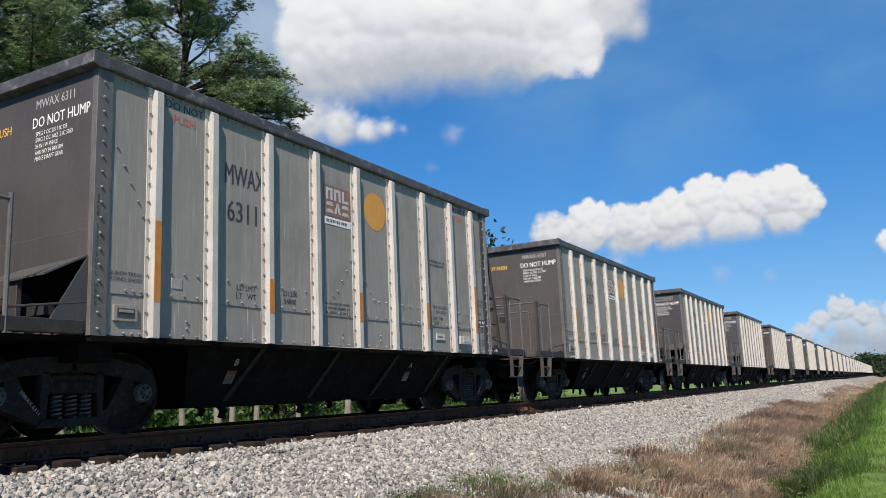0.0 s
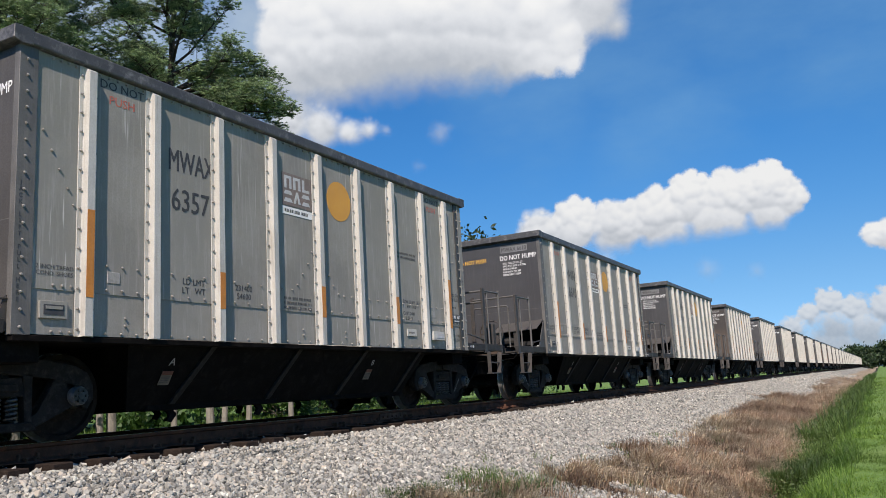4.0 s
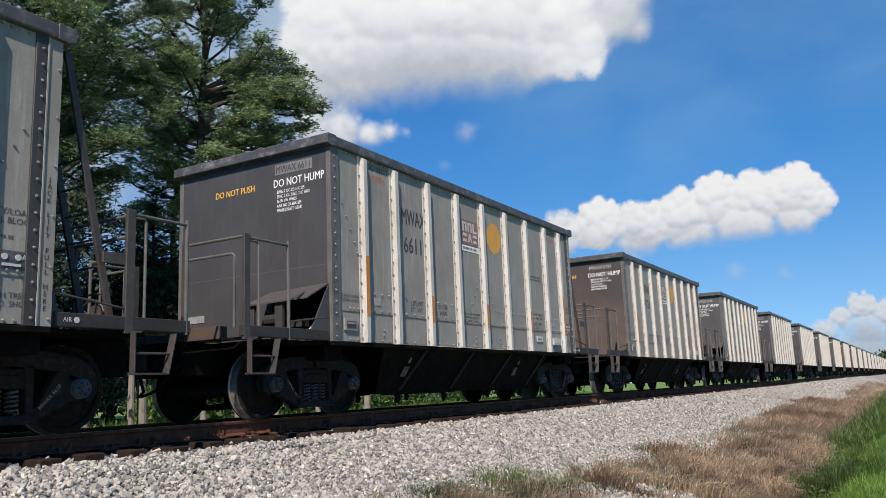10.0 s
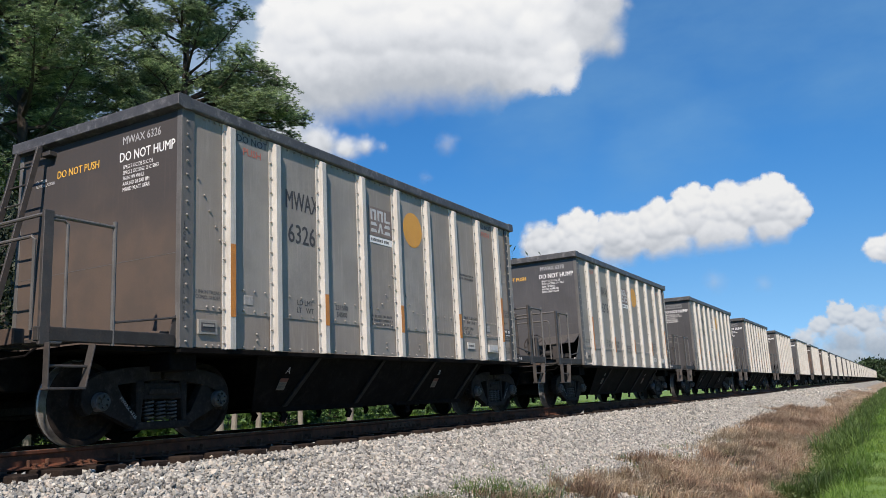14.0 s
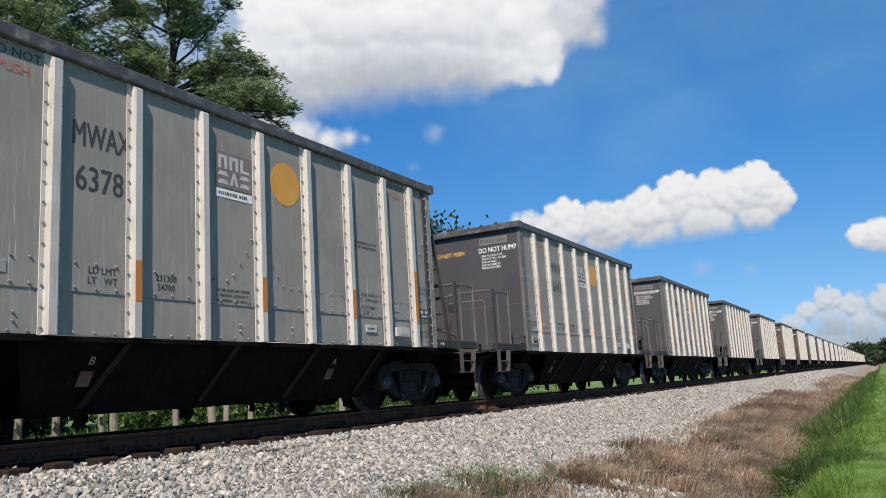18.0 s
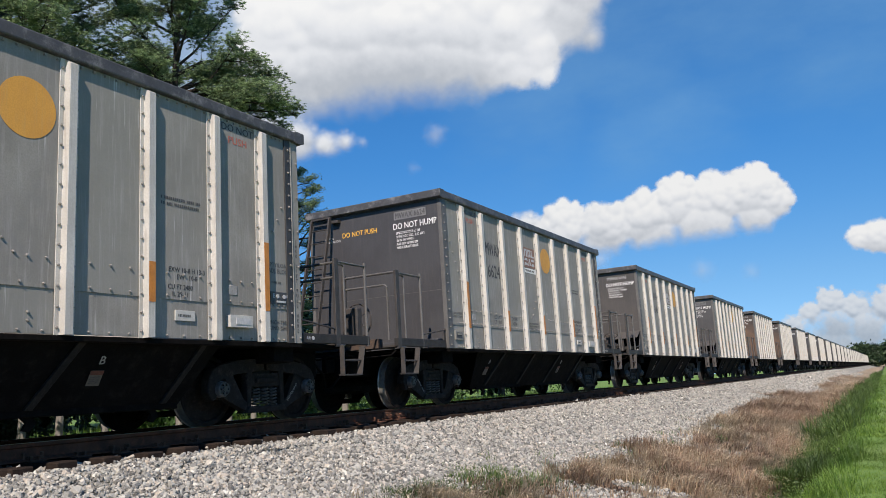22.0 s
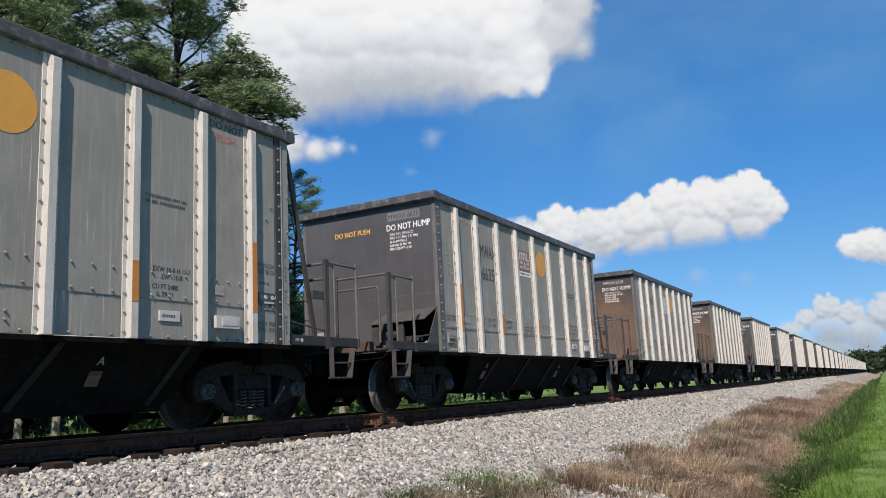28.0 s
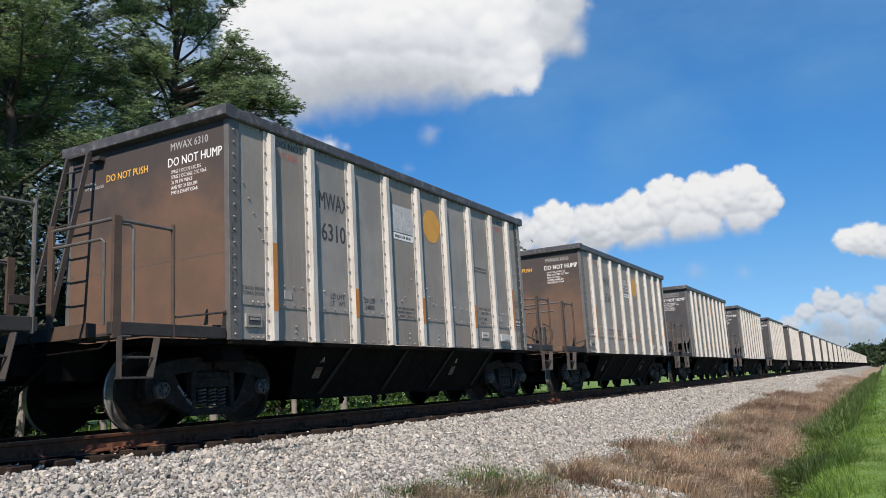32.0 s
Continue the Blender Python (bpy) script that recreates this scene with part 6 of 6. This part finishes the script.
# wooden posts beyond the track
rng_p = random.Random(5)
post_me = [mesh_of("stake", pipe(bmesh.new(), [(0, 0, -0.3), (0.01, 0, 0.9), (0.0, 0.01, 1.95)], [0.10, 0.095, 0.09], 10), M["wood_post"], smooth=True), mesh_of("stake", pipe(bmesh.new(), [(0, 0, -0.3), (0.0, 0.02, 1.0), (0.02, 0.0, 1.9)], [0.075, 0.07, 0.06], 9), M["wood_post"], smooth=True)]
for y in (8.95, 9.77, 10.81, 11.1, 12.71, 13.8, 14.05, 15.0, 16.6, 7.6, 6.4, 18.6):
    k = 0 if rng_p.random() < 0.6 else 1
    ob = new("wooden_post", post_me[k])
    ob.matrix_world = pose(-5.0 + rng_p.uniform(-0.08, 0.08), y, -0.95, rng_p.uniform(-2, 2), rng_p.uniform(-2, 2), rng_p.uniform(0, 90))
    tagged(ob, "grey weathered round wooden post standing in grass", "post", "posts beyond the track")


# ---- ballast stones, dry grass, ditch weeds, lawn ----
def patchy(x, y, size, seed):
    """Smooth random values from 0 to 1 over the ground, in patches of that size."""
    rng = np.random.default_rng(seed)
    grid = rng.uniform(0, 1, (64, 64))
    u, w = x / size, y / size
    i, j = np.floor(u).astype(int), np.floor(w).astype(int)
    a, b = u - i, w - j
    a, b = a * a * (3 - 2 * a), b * b * (3 - 2 * b)
    g = lambda p, q: grid[p % 64, q % 64]
    return (g(i, j) * (1 - a) + g(i + 1, j) * a) * (1 - b) + (g(i, j + 1) * (1 - a) + g(i + 1, j + 1) * a) * b


def ballast_edge(y):
    """How far the ballast reaches down the bank."""
    base = np.interp(y, (6, 8.6, 9.4, 10.4, 12, 13.5, 15.5, 16.6, 18, 21, 25, 30, 40, 46, 52, 58, 70, 100), (3.9, 3.75, 3.9, 4.1, 4.35, 4.35, 4.2, 4.75, 4.6, 4.2, 4.2, 3.9, 3.4, 4.4, 5.0, 4.3, 3.6, 3.4))
    return base + 0.55 * (patchy(y, 0 * y, 1.6, 70) - 0.5) + 0.35 * (patchy(y, 0 * y, 0.5, 73) - 0.5)


def spilled(x, y):
    """Where stones have washed down the bank in streaks."""
    return 0.6 * patchy(x * 0.5, y, 1.0, 71) + 0.4 * patchy(x * 0.6, y, 0.4, 72)


def rocks(count, x0, x1, y0, y1, size, seed, blocky=False, lift=0.0):
    rng = np.random.default_rng(seed)
    base = np.array([(1.0, 0, 0), (-1, 0, 0), (0, 1, 0), (0, -1, 0), (0, 0, 1), (0, 0, -1)])
    tri = np.array([(0, 2, 4), (2, 1, 4), (1, 3, 4), (3, 0, 4), (2, 0, 5), (1, 2, 5), (3, 1, 5), (0, 3, 5)])
    rough = 0.42
    if blocky:
        g = (1 + 5 ** 0.5) / 2
        base = np.array([(-1, g, 0), (1, g, 0), (-1, -g, 0), (1, -g, 0), (0, -1, g), (0, 1, g), (0, -1, -g), (0, 1, -g), (g, 0, -1), (g, 0, 1), (-g, 0, -1), (-g, 0, 1)]) / 1.9
        tri = np.array([(0, 11, 5), (0, 5, 1), (0, 1, 7), (0, 7, 10), (0, 10, 11), (1, 5, 9), (5, 11, 4), (11, 10, 2), (10, 7, 6), (7, 1, 8), (3, 9, 4), (3, 4, 2), (3, 2, 6), (3, 6, 8), (3, 8, 9), (4, 9, 5), (2, 4, 11), (6, 2, 10), (8, 6, 7), (9, 8, 1)])
        rough = 0.34
    shapes = [(base + rng.uniform(-rough, rough, base.shape)) * rng.uniform(0.62, 1.3, 3) for _ in range(14)]
    x = rng.uniform(x0, x1, count)
    y = rng.uniform(y0, y1, count)
    spill = spilled(x, y)
    keep = (x < ballast_edge(y) + rng.normal(0, 0.22, count)) | ((spill > 0.58) & (x < 6.3) & (rng.uniform(0, 1, count) < 0.7))
    x, y = x[keep], y[keep]
    n = len(x)
    z = ground_z(x) + 0.05 * np.sin(x * 1.7 + y * 0.6) * np.sin(y * 0.43 + 1.2) * (np.abs(x) > 1.7) + rng.uniform(-0.015, 0.03, n) + lift
    q = rng.normal(size=(n, 4))
    q /= np.linalg.norm(q, axis=1, keepdims=True)
    w, i, j, k = q.T
    rot = np.stack([1 - 2 * (j * j + k * k), 2 * (i * j - k * w), 2 * (i * k + j * w), 2 * (i * j + k * w), 1 - 2 * (i * i + k * k), 2 * (j * k - i * w), 2 * (i * k - j * w), 2 * (j * k + i * w), 1 - 2 * (i * i + j * j)], -1).reshape(n, 3, 3)
    pick = rng.integers(0, 14, n)
    s = size * rng.lognormal(0, 0.28, n)
    v = np.einsum("nij,nkj->nki", rot, np.array(shapes)[pick]) * s[:, None, None] + np.stack([x, y, z], -1)[:, None, :]
    f = tri[None] + (np.arange(n) * len(base))[:, None, None]
    return v.reshape(-1, 3), f.reshape(-1, 3)


for name, args in (("ballast_stones", (50000, 1.37, 6.2, 3.0, 11.0, 0.0215, 1, True)), ("ballast_stones", (66000, 1.35, 6.0, 11.0, 23.0, 0.0255, 2)), ("ballast_stones", (56000, 1.3, 5.2, 23.0, 60.0, 0.027, 3)), ("ballast_stones", (24000, 1.3, 5.2, 60.0, 140.0, 0.055, 5)), ("ballast_stones", (7000, -1.3, 1.3, 4.0, 30.0, 0.03, 4))):
    v, f = rocks(*args)
    tagged(new(name, many(name, v, f, M["stone"])), "loose pale grey crushed stone ballast", "ballast", kind="stuff")


def blades(count, place, height, width, bend, seed, short=False):
    """Grass: each blade a bent sliver of three triangles, or of one where it is short."""
    rng = np.random.default_rng(seed)
    x, y, z, a = place(rng, count)
    n = len(x)
    h = height * rng.uniform(0.45, 1.3, n) * (0.45 + 1.1 * patchy(x, y, 0.4, 77))
    out = np.stack([np.cos(a), np.sin(a), 0 * a], -1)
    side = np.stack([-np.sin(a), np.cos(a), 0 * a], -1) * width * rng.uniform(0.6, 1.3, n)[:, None]
    foot = np.stack([x, y, z - 0.02], -1)
    b = bend * rng.uniform(0.2, 1.2, n)
    mid = foot + out * (h * b * 0.35)[:, None] + np.stack([0 * h, 0 * h, h * 0.6], -1)
    tip = foot + out * (h * b)[:, None] + np.stack([0 * h, 0 * h, h * (1.0 - 0.25 * b)], -1)
    if short:
        return np.stack([foot - side, foot + side, tip], 1).reshape(-1, 3), np.arange(n * 3).reshape(-1, 3)
    v = np.stack([foot - side, foot + side, mid - side * 0.7, mid + side * 0.7, tip], 1).reshape(-1, 3)
    f = (np.array(((0, 1, 3), (0, 3, 2), (2, 3, 4)))[None] + (np.arange(n) * 5)[:, None, None]).reshape(-1, 3)
    return v, f


def lump(x, y):
    return ground_z(x) + 0.05 * np.sin(x * 1.7 + y * 0.6) * np.sin(y * 0.43 + 1.2)


def strip(x0, x1, y0, y1, wave=0.0, clump=0.0, tuft_of=1, spread=0.05, seed=0, bank=False, lie=None):
    """Where blades stand: evenly or in tussocks, thinned out in patches."""
    def place(rng, count):
        m = count // tuft_of
        y = y0 + (y1 - y0) * rng.uniform(0, 1, m) ** 1.6
        x = rng.uniform(x0, x1, m) + wave * np.sin(y * 0.35 + 0.6) * np.sin(y * 0.13) + rng.normal(0, 0.15, m)
        if bank:
            e = ballast_edge(y) + rng.normal(0.1, 0.15, m)
            x = e + (x1 - e) * rng.uniform(0, 1, m)
            stay = (spilled(x, y) < 0.57) | (rng.uniform(0, 1, m) < 0.22) | (x > 6.0)
            x, y = x[stay], y[stay]
            m = len(x)
        if clump:
            field = 0.35 * patchy(x, y, 0.9, 50 + seed) + 0.65 * patchy(x, y, 0.26, 51 + seed)
            keep = field + rng.uniform(-0.12, 0.12, m) > clump
            x, y = x[keep], y[keep]
        a = rng.uniform(0, 6.28, len(x))
        if tuft_of > 1:
            x, y, a = np.repeat(x, tuft_of), np.repeat(y, tuft_of), np.repeat(a, tuft_of)
            dx, dy = rng.normal(0, spread, len(x)), rng.normal(0, spread, len(x))
            lean = np.arctan2(dy, dx)
            a = np.where(rng.uniform(0, 1, len(x)) < 0.6, lean, a + rng.normal(0, 0.5, len(x)))
            x, y = x + dx, y + dy
        if lie is not None:
            a = lie + rng.normal(0, 0.75, len(x))
        return x, y, lump(x, y), a
    return place


for label, cat, mat, args in (
        ("dry brown grass on the bank", "dry grass", "straw", (110000, strip(3.7, 6.75, 5.5, 26, 0.6, 0.51, 18, 0.055, bank=True, lie=-0.5), 0.22, 0.0066, 1.4, 1)),
        ("reddish dead grass on the bank", "dry grass", "straw_red", (80000, strip(4.0, 6.7, 9, 44, 0.7, 0.54, 18, 0.06, 5, bank=True, lie=-0.5), 0.24, 0.0072, 1.4, 21)),
        ("dark matted dead grass on the bank", "dry grass", "straw_dark", (46000, strip(4.0, 6.7, 5.5, 40, 0.7, 0.47, 16, 0.07, 8, bank=True, lie=-0.35), 0.16, 0.0040, 1.8, 23)),
        ("dry brown grass on the bank", "dry grass", "straw", (36000, strip(3.5, 6.3, 22, 100, 0.8, 0.42, 10, 0.10, 9, bank=True, lie=-0.35), 0.26, 0.008, 1.4, 2, True)),
        ("reddish dead grass on the bank", "dry grass", "straw_red", (36000, strip(3.5, 6.3, 26, 110, 0.8, 0.42, 10, 0.10, 14, bank=True, lie=-0.35), 0.28, 0.009, 1.4, 22, True)),
        ("green weeds among the dry grass", "weeds", "weeds", (9000, strip(3.6, 6.2, 5, 24, 0.6, 0.66, 16, 0.07, 12), 0.17, 0.005, 1.0, 3)),
        ("low green weeds at the foot of the ballast", "weeds", "weeds", (8000, strip(3.6, 4.6, 7.6, 10.6, 0.0, 0.42, 16, 0.07, 13), 0.15, 0.004, 1.2, 33)),
        ("tall reedy weeds beside the ditch", "weeds", "reeds", (34000, strip(6.88, 7.08, 14.0, 44, 0.04, 0.40, 12, 0.07, 15), 0.29, 0.0055, 0.45, 4)),
        ("tall green weeds in the ditch", "weeds", "reeds", (40000, strip(6.7, 7.3, 22, 170, 0.08, 0.30, 9, 0.12, 17), 0.44, 0.013, 0.5, 5)),
        ("lush green weeds on the lip of the lawn", "weeds", "lush", (34000, strip(7.36, 7.75, 7, 60, 0.04, 0.30, 12, 0.06, 19), 0.17, 0.005, 0.7, 35)),
        ("mown green lawn grass", "grass", "grass", (110000, strip(7.5, 10.8, 7, 26, 0.0), 0.075, 0.0045, 1.1, 6, True)),
        ("mown green lawn grass", "grass", "grass", (52000, strip(7.45, 18, 20, 120, 0.0), 0.12, 0.014, 1.0, 7, True)),
        ("tall grass beyond the track", "grass", "grass", (22000, strip(-24, -9.5, 14, 90, 0.0, 0.35), 0.40, 0.02, 0.7, 8, True))):
    v, f = blades(*args)
    tagged(new("grass", many("grass", v, f, M[mat])), label, cat, kind="stuff")


def leafy_weeds(count, seed, y0, y1):
    """Low broad-leaved weeds in clumps along the ditch."""
    rng = np.random.default_rng(seed)
    shapes = [leaf_cluster(rng, 60, 0.018, (0.12, 0.12, 0.09)) for _ in range(4)]
    y = y0 + (y1 - y0) * rng.uniform(0, 1, count) ** 1.5
    x = 7.08 + 0.05 * np.sin(y * 0.5) + rng.normal(0, 0.09, count) * (1 + y / 20)
    pl = np.stack([x, y, lump(x, y) + rng.uniform(0.0, 0.16, count)], -1)
    return spread_copies(shapes, pl, rng.uniform(0, 6.28, count), rng.uniform(0.7, 1.4, count) * (1 + (y - y0) / (y1 - y0)), rng.integers(0, 4, count))


v, f = leafy_weeds(600, 31, 8, 70)
tagged(new("ditch_plants", many("ditch_plants", v, f, M["weeds"])), "leafy green weeds crowding the ditch", "weeds", kind="stuff")


# ---- what moves ----
TRAVEL = [5.29, 1.77, -1.77, -5.38, -9.05, -12.76, -16.52, -20.31, -24.16, -28.04, -31.96, -35.91, -39.9, -43.93, -48.0, -52.1, -56.24, -60.46, -64.77, -69.12, -73.44, -77.85, -82.3, -86.78, -91.3, -95.85, -100.44, -105.05, -109.73, -114.43, -119.18, -124.0, -128.77]


def motions():
    """The train rolls along the track, its wheels turn, and the clouds drift."""
    times = [float(t) for t in range(33)]
    fine = [k * 4 / 30 for k in range(241)]
    way = np.interp(fine, times, TRAVEL)
    # smooth travel between the whole seconds
    slope = np.gradient(TRAVEL)
    for j, t in enumerate(fine):
        k = min(int(t), 31)
        u = t - k
        way[j] = ((1 + 2 * u) * (1 - u) ** 2 * TRAVEL[k] + u * (1 - u) ** 2 * slope[k] + u * u * (3 - 2 * u) * TRAVEL[k + 1] + u * u * (u - 1) * slope[k + 1])
    for i, car in cars:
        walk(car, [(t, Matrix.Translation((0, s + i * PITCH, 0))) for t, s in zip(times, TRAVEL)])
        if 0 <= i < len(ROLL):
            for ws in [o for o in car.children if o.name.startswith("wheelset")]:
                at = ws.matrix_basis.translation.copy()
                walk(ws, [(t, Matrix.Translation(at) @ Matrix.Rotation((way[0] - s) / 0.457, 4, "X")) for t, s in zip(fine, way)])
    for ob, m, (dx, dy) in drifting:
        walk(ob, [(0.0, m @ Matrix.Translation((-dx * 0.19, -dy * 0.19, 0))), (32.0, m @ Matrix.Translation((dx * 0.81, dy * 0.81, 0)))])


motions()
